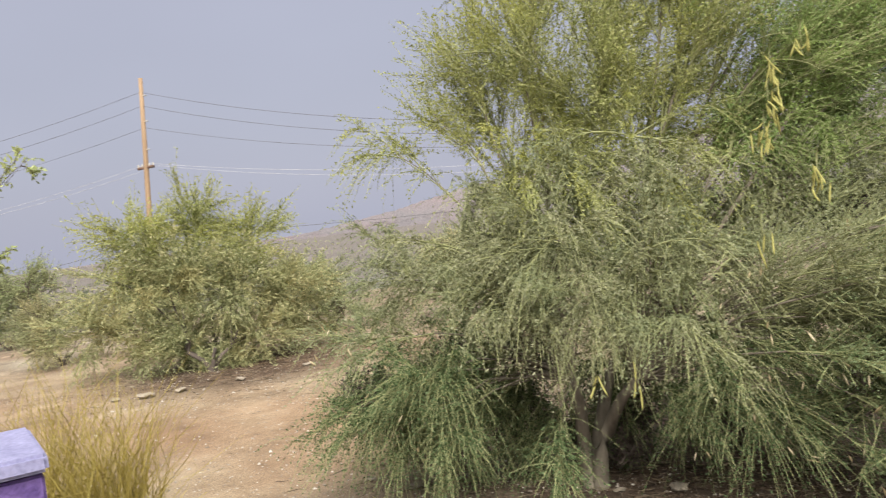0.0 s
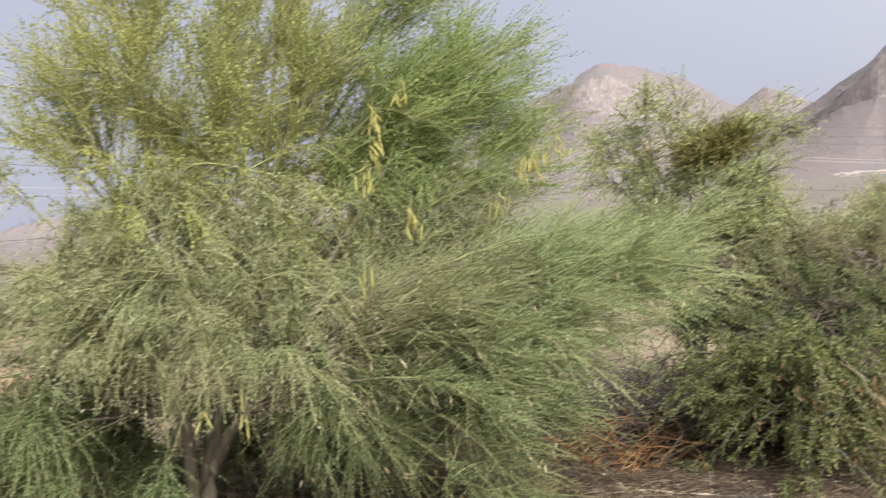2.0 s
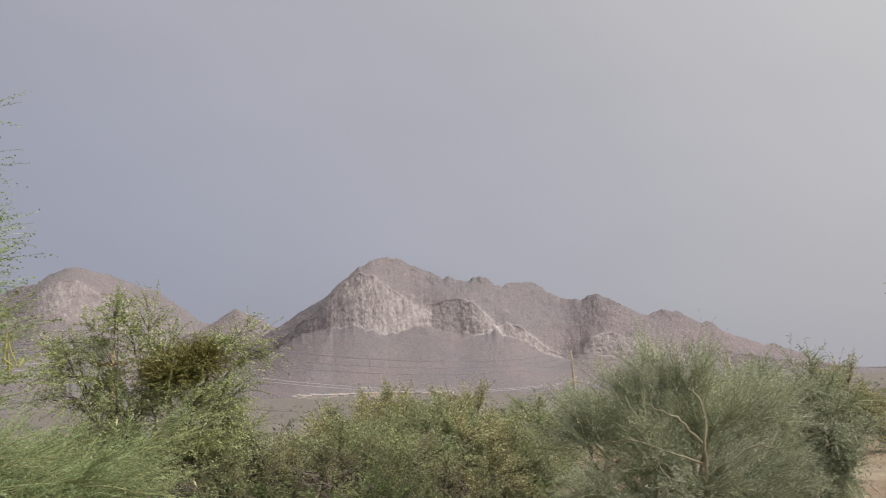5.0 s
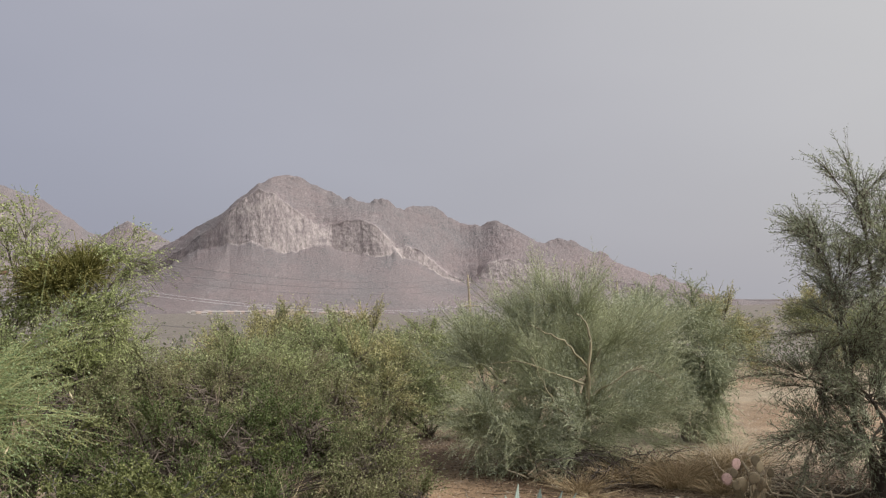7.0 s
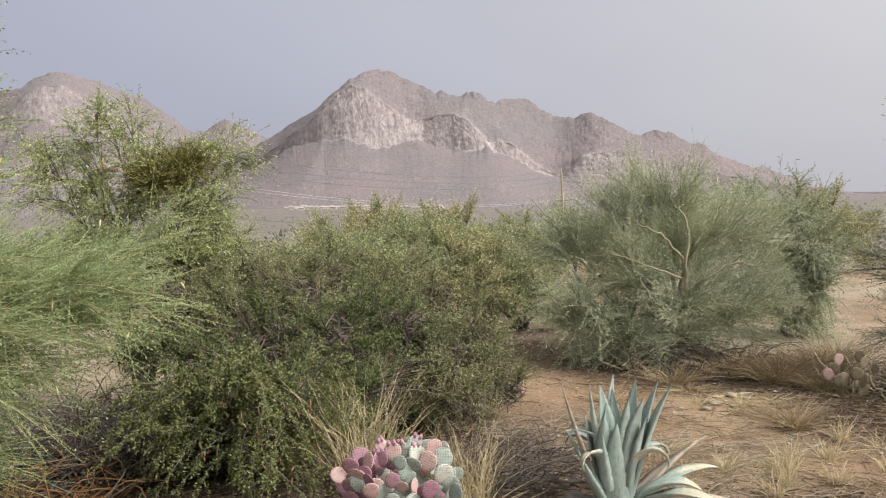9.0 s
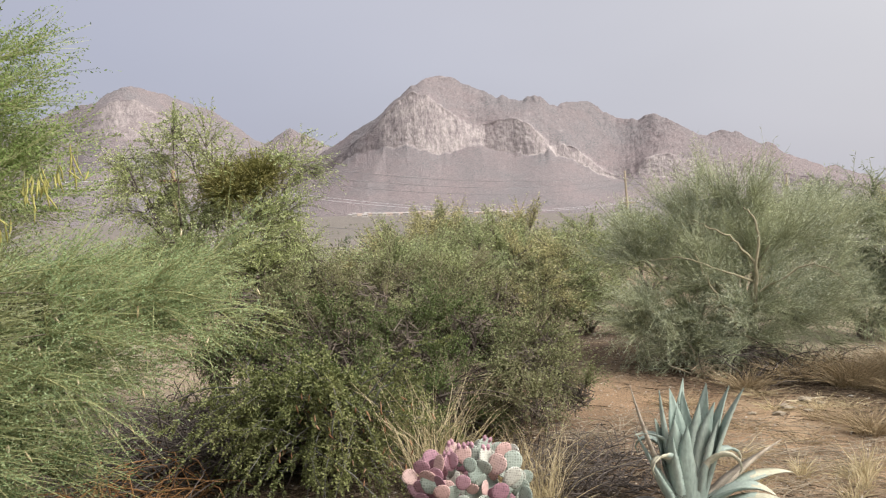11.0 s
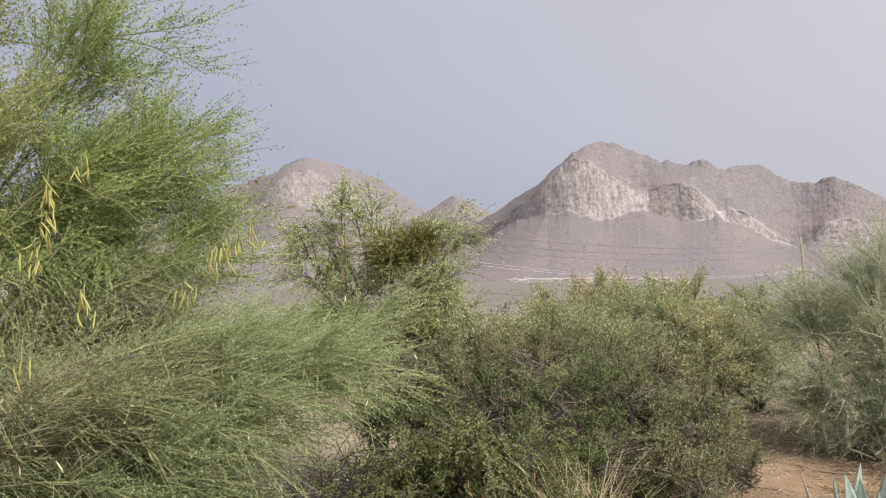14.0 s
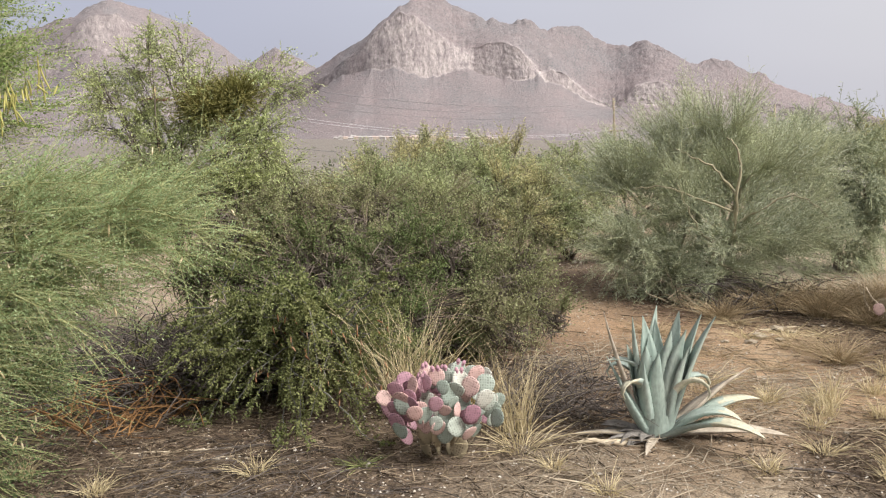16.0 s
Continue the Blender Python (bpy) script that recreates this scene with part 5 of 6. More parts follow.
def agave_leaf(parent, az, tilt0, tilt1, length, width, fade, mats, rng, label=""):
    """A thick channelled blade that tapers to a spine; tilt from upright goes from tilt0 at the base to tilt1 at the tip."""
    k = 15
    s = np.linspace(0, 1, k)
    tilt = np.radians(tilt0 + (tilt1 - tilt0) * s ** (3.4 if tilt1 > 140 else 2.0))
    a = radians(az)
    out = np.array([math.cos(a), math.sin(a), 0])
    across = np.array([-math.sin(a), math.cos(a), 0])
    ds = length / (k - 1)
    pos = np.zeros((k, 3))
    pos[0] = out * 0.055 + np.array([0, 0, 0.02])
    way = np.sin(tilt)[:, None] * out + np.cos(tilt)[:, None] * np.array([0, 0, 1])
    for i in range(1, k):
        pos[i] = pos[i - 1] + way[i] * ds
    pos = pos + across * (rng.normal() * 0.05 * s ** 2)[:, None]
    up = np.cos(tilt)[:, None] * -out + np.sin(tilt)[:, None] * np.array([0, 0, 1])
    half = width / 2 * np.interp(s, [0, 0.12, 0.4, 0.68, 0.9, 1], [0.85, 0.78, 1.0, 0.80, 0.30, 0.02])
    twist = rng.normal() * 0.25 * s
    side = np.cos(twist)[:, None] * across + np.sin(twist)[:, None] * up
    top = np.cos(twist)[:, None] * up - np.sin(twist)[:, None] * across
    thick = 0.014 * (1 - 0.8 * s)
    # cross-section: two rims, a sunk middle above, a keel below; the rim is wavy with small teeth
    wave = 1 + 0.05 * np.sin(s * 60 + rng.random() * 6)
    ring = []
    for f, h in ((-1, 0.30), (-0.5, 0.04), (0, -0.02), (0.5, 0.04), (1, 0.30)):
        ring.append(pos + side * (half * f * (wave if abs(f) == 1 else 1))[:, None] + top * (half * h)[:, None])
    for f, h in ((0.55, -0.02), (0, -0.10), (-0.55, -0.02)):
        ring.append(pos + side * (half * f)[:, None] + top * (half * h - thick)[:, None])
    v = np.stack(ring, 1)
    n = 8
    geo = Geo()
    i, j = np.meshgrid(np.arange(k - 1), np.arange(n), indexing="ij")
    quads = np.stack([i * n + j, i * n + (j + 1) % n, (i + 1) * n + (j + 1) % n, (i + 1) * n + j], -1)
    geo.add(v, quads)
    seg = np.repeat(s[:-1], n)
    geo.m[0] = np.where(seg > 0.95, 2, np.where(seg > fade + 0.06 * np.sin(np.tile(np.arange(n), k - 1) * 2.1), 1, 0))
    # marginal teeth
    st = np.linspace(0.15, 0.88, 16)
    for sgn in (-1, 1):
        p = np.stack([np.interp(st, s, (pos + side * (half * sgn)[:, None] + top * (half * 0.30)[:, None])[:, c]) for c in range(3)], -1)
        w = np.stack([np.interp(st, s, way[:, c]) for c in range(3)], -1)
        o = np.stack([np.interp(st, s, side[:, c]) for c in range(3)], -1) * sgn
        tv = np.stack([p - w * 0.004, p + w * 0.004, p + o * 0.004 + w * 0.002, p + o * 0.004 + w * 0.002], 1)
        geo.add(tv, np.stack([np.arange(16) * 4, np.arange(16) * 4 + 1, np.arange(16) * 4 + 2, np.arange(16) * 4 + 2], -1), 2)
    return part("leaf", geo.mesh("leaf", mats, True), parent, label)


def agave(base):
    """Upright blades in the heart, leaning one way; older leaves arch over, fold and dry out round them."""
    rng = np.random.default_rng(23)
    ob = thing("agave", (base[0], base[1], float(ground_z(*base)) - 0.01), "large blue-grey agave with curled and dried lower leaves", "agave")
    green, dry = [AGAVE, AGAVE_CREAM, AGAVE_SPINE], [AGAVE_DRY, AGAVE_DRY, AGAVE_DRY]
    upright = [(172, 9, 3, 0.64, 0.115), (125, 6, 1, 0.66, 0.12), (95, 5, 2, 0.62, 0.11), (60, 4, 6, 0.60, 0.10), (35, 8, 10, 0.65, 0.11), (-45, 6, 19, 0.60, 0.14), (-66, 4, 11, 0.59, 0.135), (12, 13, 22, 0.66, 0.11),
               (-10, 15, 26, 0.69, 0.115), (-100, 8, 4, 0.47, 0.13), (-135, 9, 2, 0.50, 0.125), (-25, 10, 18, 0.52, 0.125), (150, 11, 5, 0.50, 0.11), (80, 12, 14, 0.52, 0.11), (-155, 14, 4, 0.42, 0.11)]
    arching = [(-150, 2, 205, 0.50, 0.12, 0.66), (158, 2, 195, 0.56, 0.11, 0.9), (196, -14, 100, 0.56, 0.13, 0.9), (-24, 6, 205, 0.52, 0.14, 0.42), (4, 10, 190, 0.50, 0.12, 0.8), (-32, 42, 120, 0.44, 0.125, 0.75),
               (-52, 58, 110, 0.58, 0.14, 0.5), (2, 58, 102, 0.56, 0.11, 0.6), (-165, 34, 14, 0.36, 0.115, 1.2), (200, 26, 4, 0.42, 0.10, 1.2)]
    for az, a, b, ln, w in upright:
        agave_leaf(ob, az, a, b, ln, w * 1.12, 2.0, green, rng)
    for az, a, b, ln, w, fade in arching:
        agave_leaf(ob, az, a, b, ln, w, fade, green, rng, "curled leaf fading to cream")
    for az, a, b, ln, w in [(16, 54, 62, 0.58, 0.12), (181, 22, 12, 0.70, 0.075), (184, 82, 96, 0.42, 0.055), (-112, 78, 108, 0.30, 0.045), (-12, 80, 98, 0.60, 0.09)]:
        agave_leaf(ob, az, a, b, ln, w, 2.0, dry, rng, "dried grey-brown leaf")
    for i in range(16):
        agave_leaf(ob, 165 + i * 4.5, 62 + 3 * (i % 7), 98 + 4 * (i % 5), rng.uniform(0.14, 0.27), rng.uniform(0.05, 0.075), 2.0, [GREY_STUB, GREY_STUB, GREY_STUB], rng, "shrivelled grey leaf stub")
    heart = Geo()
    z = np.array([0, 0.03, 0.07, 0.11])
    tubes(heart, np.stack([z * 0, z * 0, z], -1)[None], np.array([[0.07, 0.08, 0.06, 0.02]]), 12)
    part("heart", heart.mesh("heart", [GREY_STUB], True), ob, "dry leaf bases")


GREY_STUB = plain_material("grey_dead_leaf", (0.13, 0.12, 0.11), (0.27, 0.25, 0.23), 20, 0.9, None, 0.003, 90)
agave((1.16, 4.27))


# ---- grasses, dead wood and litter ----
def grass_clump(base, height, spread, blades, mat, label, seed, lean=0.35, name="dry_grass", width=0.004, group="dry grass"):
    rng = np.random.default_rng(seed)
    geo = Geo()
    a, q = rng.uniform(0, 6.28, blades), rng.random(blades) ** 0.7
    start = np.stack([np.cos(a) * q * spread * 0.35, np.sin(a) * q * spread * 0.35, np.zeros(blades)], -1)
    out = np.stack([np.cos(a) * q, np.sin(a) * q, np.zeros(blades)], -1) * spread + rng.normal(size=(blades, 3)) * np.array([1, 1, 0]) * spread * 0.35
    h = height * rng.uniform(0.45, 1.05, blades)
    s = np.linspace(0, 1, 6)[None, :, None]
    path = start[:, None] + out[:, None] * s ** 1.8 * lean * 2 + np.array([0, 0, 1]) * (h[:, None, None] * (s - 0.18 * s ** 3 * rng.random((blades, 1, 1))))
    path = path + (rng.normal(size=path.shape) * 0.05 + rng.normal(size=(blades, 1, 3)) * 0.12 * s) * height * s * np.array([1, 1, 0.5])
    ribbons(geo, path, width * np.array([1, 1, 0.9, 0.75, 0.5, 0.2])[None].repeat(blades, 0), rng)
    ob = new(name, geo.mesh(name, [mat]))
    ob.location = (base[0], base[1], float(ground_z(*base)) - 0.005)
    return tagged(ob, label, "grass", group)


grass_clump((-0.16, 4.72), 0.72, 0.42, 210, STRAW, "tall bleached dry grass behind the prickly pear", 400, 0.4)
grass_clump((0.42, 4.36), 0.54, 0.28, 130, STRAW, "bleached dry grass beside the prickly pear", 401, 0.36, width=0.0032)
grass_clump((0.42, 4.12), 0.2, 0.3, 70, STRAW, "bent bleached straw lying beside the prickly pear", 406, 0.55)
grass_clump((0.30, 4.75), 0.35, 0.35, 120, RUST, "low brown dry grass", 402, 0.5)
grass_clump((0.16, 4.55), 0.42, 0.10, 60, GOLD_GRASS, "small yellow-green grass tuft", 403, 0.3)
grass_clump((-4.3, 0.62), 1.12, 0.36, 520, GOLD_GRASS, "tall golden grass beside the purple wall", 404, 0.25, "golden_grass", 0.006)
grass_clump((-4.45, 0.36), 1.2, 0.36, 420, GOLD_GRASS, "tall golden grass beside the purple wall", 405, 0.25, "golden_grass", 0.006)
for i, (x, y, h, sp, n) in enumerate([(3.3, 6.95, 0.34, 0.42, 520), (3.7, 7.05, 0.32, 0.4, 420), (2.75, 5.55, 0.20, 0.26, 300), (2.45, 7.05, 0.2, 0.3, 260), (4.2, 7.6, 0.3, 0.45, 400), (3.0, 7.3, 0.26, 0.4, 360), (1.75, 6.5, 0.12, 0.3, 160), (3.5, 6.6, 0.22, 0.3, 300)]):
    grass_clump((x, y), h, sp, n, RUST, "low rusty brown dead shrub grass", 420 + i, 0.5)
for i, (x, y, h) in enumerate([(2.18, 4.5, 0.22), (2.3, 4.72, 0.24), (2.02, 4.3, 0.15), (2.62, 4.85, 0.16), (2.45, 4.45, 0.14), (1.95, 4.75, 0.16), (2.85, 4.6, 0.15), (1.62, 4.6, 0.13), (2.9, 5.2, 0.18),
                               (1.55, 3.75, 0.10), (0.75, 3.55, 0.10), (-1.6, 3.75, 0.13), (-0.9, 3.95, 0.12), (-2.05, 4.0, 0.14), (0.55, 3.85, 0.09), (1.9, 3.95, 0.10), (2.15, 3.75, 0.12), (2.3, 3.9, 0.14), (2.05, 3.6, 0.1)]):
    grass_clump((x, y), h, 0.14, 60, STRAW, "short straw-coloured grass tuft", 440 + i, 0.4)
rng = np.random.default_rng(90)
for i in range(26):
    x, y = rng.uniform(1.5, 3.9), rng.uniform(4.4, 7.2)
    if (x - 1.27) ** 2 + (y - 4.27) ** 2 > 0.25:
        grass_clump((x, y), rng.uniform(0.06, 0.15), rng.uniform(0.12, 0.3), 70, (STRAW, RUST, RUST)[i % 3], ("short straw-coloured grass tuft", "low rusty brown dead grass", "low rusty brown dead grass")[i % 3], 600 + i, 0.6, width=0.003)
grass_clump((-0.38, 3.98), 0.03, 0.08, 70, HACKBERRY, "small green ground weed", 470, 0.6, "green_weed", 0.008)


def branch_pile(base, spread, height, count, mat, label, seed, name="dead_branches", thick=0.006):
    """A heap of crooked dead branches, each a child piece of the heap."""
    rng = np.random.default_rng(seed)
    ob = thing(name, (base[0], base[1], float(ground_z(*base)) - 0.005), label, "dead wood")
    few = count <= 90
    for b in range(count if few else 4):
        n = 1 if few else count // 4
        a = rng.uniform(0, 6.28, n)
        start = np.stack([np.cos(a), np.sin(a), np.zeros(n)], -1) * spread * rng.random((n, 1)) ** 0.5 * 0.8
        start[:, 2] = rng.random(n) * height * 0.25
        way = unit(rng.normal(size=(n, 3)) * np.array([1, 1, 0.35]) + np.array([0, 0, 0.25]))
        ln = spread * rng.uniform(0.4, 1.1, (n, 1, 1))
        s = np.linspace(0, 1, 7)[None, :, None]
        side = unit(rng.normal(size=(n, 3)))
        path = start[:, None] + way[:, None] * s * ln + side[:, None] * (s * (1 - s)) * ln * 1.1 + np.cumsum(rng.normal(size=(n, 7, 3)), 1) * 0.010
        path[..., 2] = np.clip(path[..., 2], 0.008, height)
        geo = Geo()
        tubes(geo, path, thick * np.linspace(1, 0.35, 7)[None].repeat(n, 0) * rng.uniform(0.5, 1.3, (n, 1)), 5)
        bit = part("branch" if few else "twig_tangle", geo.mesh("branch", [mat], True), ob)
        if not few:
            tagged(bit, kind="stuff")
    return ob


branch_pile((-1.85, 4.85), 0.55, 0.22, 88, ORANGE_TWIG, "heap of dead orange-brown branches under the tree", 501, thick=0.0055)
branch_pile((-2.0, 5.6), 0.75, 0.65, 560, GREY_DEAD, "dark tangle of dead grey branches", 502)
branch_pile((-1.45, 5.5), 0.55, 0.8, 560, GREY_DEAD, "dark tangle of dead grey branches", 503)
branch_pile((2.9, 7.65), 0.65, 0.25, 260, GREY_DEAD, "grey dead twigs under the palo verde", 504)
for i, (x, y) in enumerate([(0.95, 5.55), (1.65, 5.75), (2.35, 5.0), (1.75, 4.9), (0.9, 3.6), (-0.9, 3.75)]):
    branch_pile((x, y), 0.75, 0.035, 120, (TWIG_TAN, TWIG_TAN, TWIG_TAN, TWIG_TAN, TWIG_TAN, GREY_DEAD)[i], "thin dry twigs strewn over the soil", 520 + i, "dry_twigs", 0.0028)
branch_pile((0.75, 4.9), 0.6, 0.2, 260, GREY_DEAD, "dry grey twigs on the ground", 505, thick=0.004)
branch_pile((4.1, 6.5), 0.5, 0.4, 60, PALE_WOOD, "pale dead branches in the bush", 506, thick=0.008)
branch_pile((2.35, 7.65), 0.28, 0.5, 50, PALE_WOOD, "bent yellowish bare twigs at the bush foot", 508, thick=0.007)


def log(base, az, length, radius, label, seed, mat=PALE_WOOD):
    rng = np.random.default_rng(seed)
    s = np.linspace(-0.5, 0.5, 8)
    a = radians(az)
    path = np.stack([np.cos(a) * s * length, np.sin(a) * s * length, np.full(8, radius * 0.8)], -1) + rng.normal(size=(8, 3)) * np.array([0.012, 0.012, 0.003])
    geo = Geo()
    tubes(geo, path[None], (radius * np.array([0.6, 1, 0.95, 1, 0.9, 0.8, 0.7, 0.3]))[None], 7)
    ob = new("dead_stick", geo.mesh("dead_stick", [mat], True))
    ob.location = (base[0], base[1], float(ground_z(*base)))
    return tagged(ob, label, "stick", "fallen sticks")


for i, (x, y, az, ln, r) in enumerate([(-1.35, 4.28, 4, 0.5, 0.005), (-1.1, 4.18, 20, 0.35, 0.004), (1.75, 3.75, -25, 0.4, 0.007), (0.6, 3.7, 150, 0.3, 0.005), (2.75, 6.55, 15, 0.35, 0.010),
                                       (-1.75, 3.75, 60, 0.3, 0.005), (0.85, 4.15, 175, 0.26, 0.02), (-2.6, 4.1, -10, 0.5, 0.008), (-2.2, 4.4, 12, 0.45, 0.006)]):
    log((x, y), az, ln, r, "pale dead stick lying on the soil", 520 + i, GREY_DEAD if i % 3 == 2 else PALE_WOOD)


def stone_mesh(seed, mat):
    rng = np.random.default_rng(seed)
    bm = bmesh.new()
    bmesh.ops.create_icosphere(bm, subdivisions=2, radius=0.5)
    off = rng.random(3) * 20
    for v in bm.verts:
        n = noise.noise(v.co * 2.6 + Vector(off)) * 0.75
        v.co *= 1 + n
        v.co.z *= 0.38
    me = bpy.data.meshes.new("stone")
    bm.to_mesh(me)
    bm.free()
    me.materials.append(mat)
    return me


STONES = [stone_mesh(i, STONE) for i in range(4)]
CHIPS = [(2.38, 6.15, 0.10), (2.5, 6.3, 0.12), (2.62, 6.2, 0.08), (2.72, 6.5, 0.12), (2.2, 6.2, 0.07), (2.8, 6.42, 0.07), (-10.4, 2.2, 0.2), (-10.3, 2.6, 0.16), (-10.2, 3.3, 0.14),
         (-10.6, 1.9, 0.14), (-10.2, 4.2, 0.12), (-3.3, 3.3, 0.12), (-3.55, 3.1, 0.08), (-2.6, 4.2, 0.06), (-4.6, 2.4, 0.1), (-5.0, 2.3, 0.08)]
for i, (x, y, s) in enumerate(CHIPS):
    ob = new("stone", STONES[i % 4])
    ob.location = (x, y, float(ground_z(x, y)) + s * 0.18)
    ob.rotation_euler, ob.scale = (0, 0, i * 1.7), (s, s * 0.75, s * 0.8)
    tagged(ob, "pale rough stone lying on the soil", "stone", "loose stones")


def gravel():
    """Pebbles, chips of wood and leaf litter strewn over the yard."""
    rng = np.random.default_rng(99)
    n = 42000
    az = np.radians(rng.uniform(-50, 100, n))
    r = 2.6 + 11 * rng.random(n) ** 1.6
    x, y = -np.sin(az) * r, np.cos(az) * r
    size = rng.uniform(0.0025, 0.0075, n) * (1 + 1.0 * (rng.random(n) < 0.04)) * (0.8 + r / 12)
    z = ground_z(x, y)
    octa = np.array([[1, 0, 0], [0, 1, 0], [-1, 0, 0], [0, -1, 0], [0, 0, 0.7], [0, 0, -0.5]], float)
    v = octa[None] * size[:, None, None] * rng.uniform(0.7, 1.3, (n, 6, 1))
    spin = rng.uniform(0, 6.28, n)
    c, s = np.cos(spin)[:, None], np.sin(spin)[:, None]
    v = np.stack([v[..., 0] * c - v[..., 1] * s + x[:, None], v[..., 0] * s + v[..., 1] * c + y[:, None], v[..., 2] + (z + size * 0.2)[:, None]], -1)
    faces = np.array([[0, 1, 4, 4], [1, 2, 4, 4], [2, 3, 4, 4], [3, 0, 4, 4]])
    geo = Geo()
    geo.add(v, (faces[None] + (np.arange(n) * 6)[:, None, None]).reshape(-1, 4))
    tagged(new("gravel", geo.mesh("gravel", [GRAVEL])), "loose pale gravel over the soil", "gravel", kind="stuff")
    # twigs and leaf litter, thicker below the plants
    n = 90000
    spot = np.array([p for p, _ in LITTER_AND_SHADE])
    reach = np.array([q for _, q in LITTER_AND_SHADE])
    pick = rng.integers(0, len(spot), n)
    xy = spot[pick] + rng.normal(size=(n, 2)) * reach[pick][:, None] * 0.42
    z = ground_z(xy[:, 0], xy[:, 1]) + 0.004
    at = np.concatenate([xy, z[:, None]], 1)
    way = unit(rng.normal(size=(n, 3)) * np.array([1, 1, 0.12]))
    ll = rng.uniform(0.012, 0.045, n) * (1 + 3.0 * (rng.random(n) < 0.10))
    geo = Geo()
    leaves(geo, at, way, ll, np.minimum(ll * 0.25, 0.006), rng)
    n2 = 11000
    pick = rng.integers(0, len(spot), n2)
    xy = spot[pick] + rng.normal(size=(n2, 2)) * reach[pick][:, None] * 0.45
    ln = rng.uniform(0.05, 0.24, n2)
    turn = rng.uniform(0, 6.28, n2)
    s = np.linspace(-0.5, 0.5, 4)[None, :]
    px, py = xy[:, :1] + np.cos(turn)[:, None] * ln[:, None] * s, xy[:, 1:] + np.sin(turn)[:, None] * ln[:, None] * s
    px, py = px + rng.normal(size=px.shape) * 0.006, py + rng.normal(size=py.shape) * 0.006
    tubes(geo, np.stack([px, py, ground_z(px, py) + 0.006 + rng.random((n2, 1)) * 0.012], -1), np.array([0.0022, 0.0022, 0.0018, 0.001])[None] * rng.uniform(0.6, 1.4, (n2, 1)), 3)
    tagged(new("leaf_litter", geo.mesh("leaf_litter", [LITTER_MAT])), "brown twigs and dry leaf litter", "litter", kind="stuff")


GRAVEL = leaf_material("gravel_chips", (0.15, 0.12, 0.095), (0.27, 0.23, 0.185), (0.58, 0.54, 0.48), None, 0.0)
LITTER_MAT = leaf_material("dry_litter", (0.038, 0.028, 0.020), (0.095, 0.070, 0.047), (0.30, 0.235, 0.165), None, 0.1)
gravel()

# ---- purple block wall ----
def purple_wall():
    ob = thing("garden_wall", (-3.06, 0.2, -0.02), "low purple painted block wall with a lavender cap", "wall")
    ob.rotation_euler = (0, 0, radians(-2))

    def slab(name, lo, hi, mat, bev):
        bm = bmesh.new()
        bmesh.ops.create_cube(bm, size=1)
        for v in bm.verts:
            v.co = Vector([l + (c + 0.5) * (h - l) for c, l, h in zip(v.co, lo, hi)])
        bmesh.ops.bevel(bm, geom=bm.edges[:], offset=bev, segments=2, affect="EDGES")
        me = bpy.data.meshes.new(name)
        bm.to_mesh(me)
        bm.free()
        me.materials.append(mat)
        return part(name, me, ob)

    for row in range(5):
        for col in range(6):
            shift = 0.2 if row % 2 else 0.0
            y1 = -col * 0.41 - shift
            if row % 2 and col == 0:
                slab("block", (-0.55, y1 + 0.01, row * 0.2), (0, 0, row * 0.2 + 0.19), PURPLE, 0.008)
            slab("block", (-0.55, y1 - 0.40, row * 0.2), (0, y1, row * 0.2 + 0.19), PURPLE, 0.008)
    for col in range(6):
        slab("cap", (-0.58, -col * 0.46 - 0.44, 1.0), (0.03, -col * 0.46 + 0.015, 1.06), LAVENDER, 0.012)


purple_wall()
shrub("ocotillo", (-5.2, -0.6), [(-5.05, 0.52, 2.18, 0.09), (-5.07, 0.38, 1.71, 0.06), (-5.2, -0.1, 2.4, 0.15), (-5.2, -0.5, 2.2, 0.2)], "thin stems with small green leaf clusters by the wall", "shrub",
      MESQUITE, TWIG_GREY, BARK_DARK, 88, stems=2, trunk=0.02, fork=0.8, branches=22, sprays=10, leaflets=9, spray=(0.04, 0.1), droop=0.2, leaf_len=(0.018, 0.035), leaf_wid=0.5)


# ---- power line ----
def box_tube(geo, a, b, r, sides=8, slot=0, taper=1.0):
    a, b = np.array(a, float), np.array(b, float)
    s = np.linspace(0, 1, 4)[:, None]
    tubes(geo, (a + (b - a) * s)[None], np.linspace(r, r * taper, 4)[None], sides, slot)


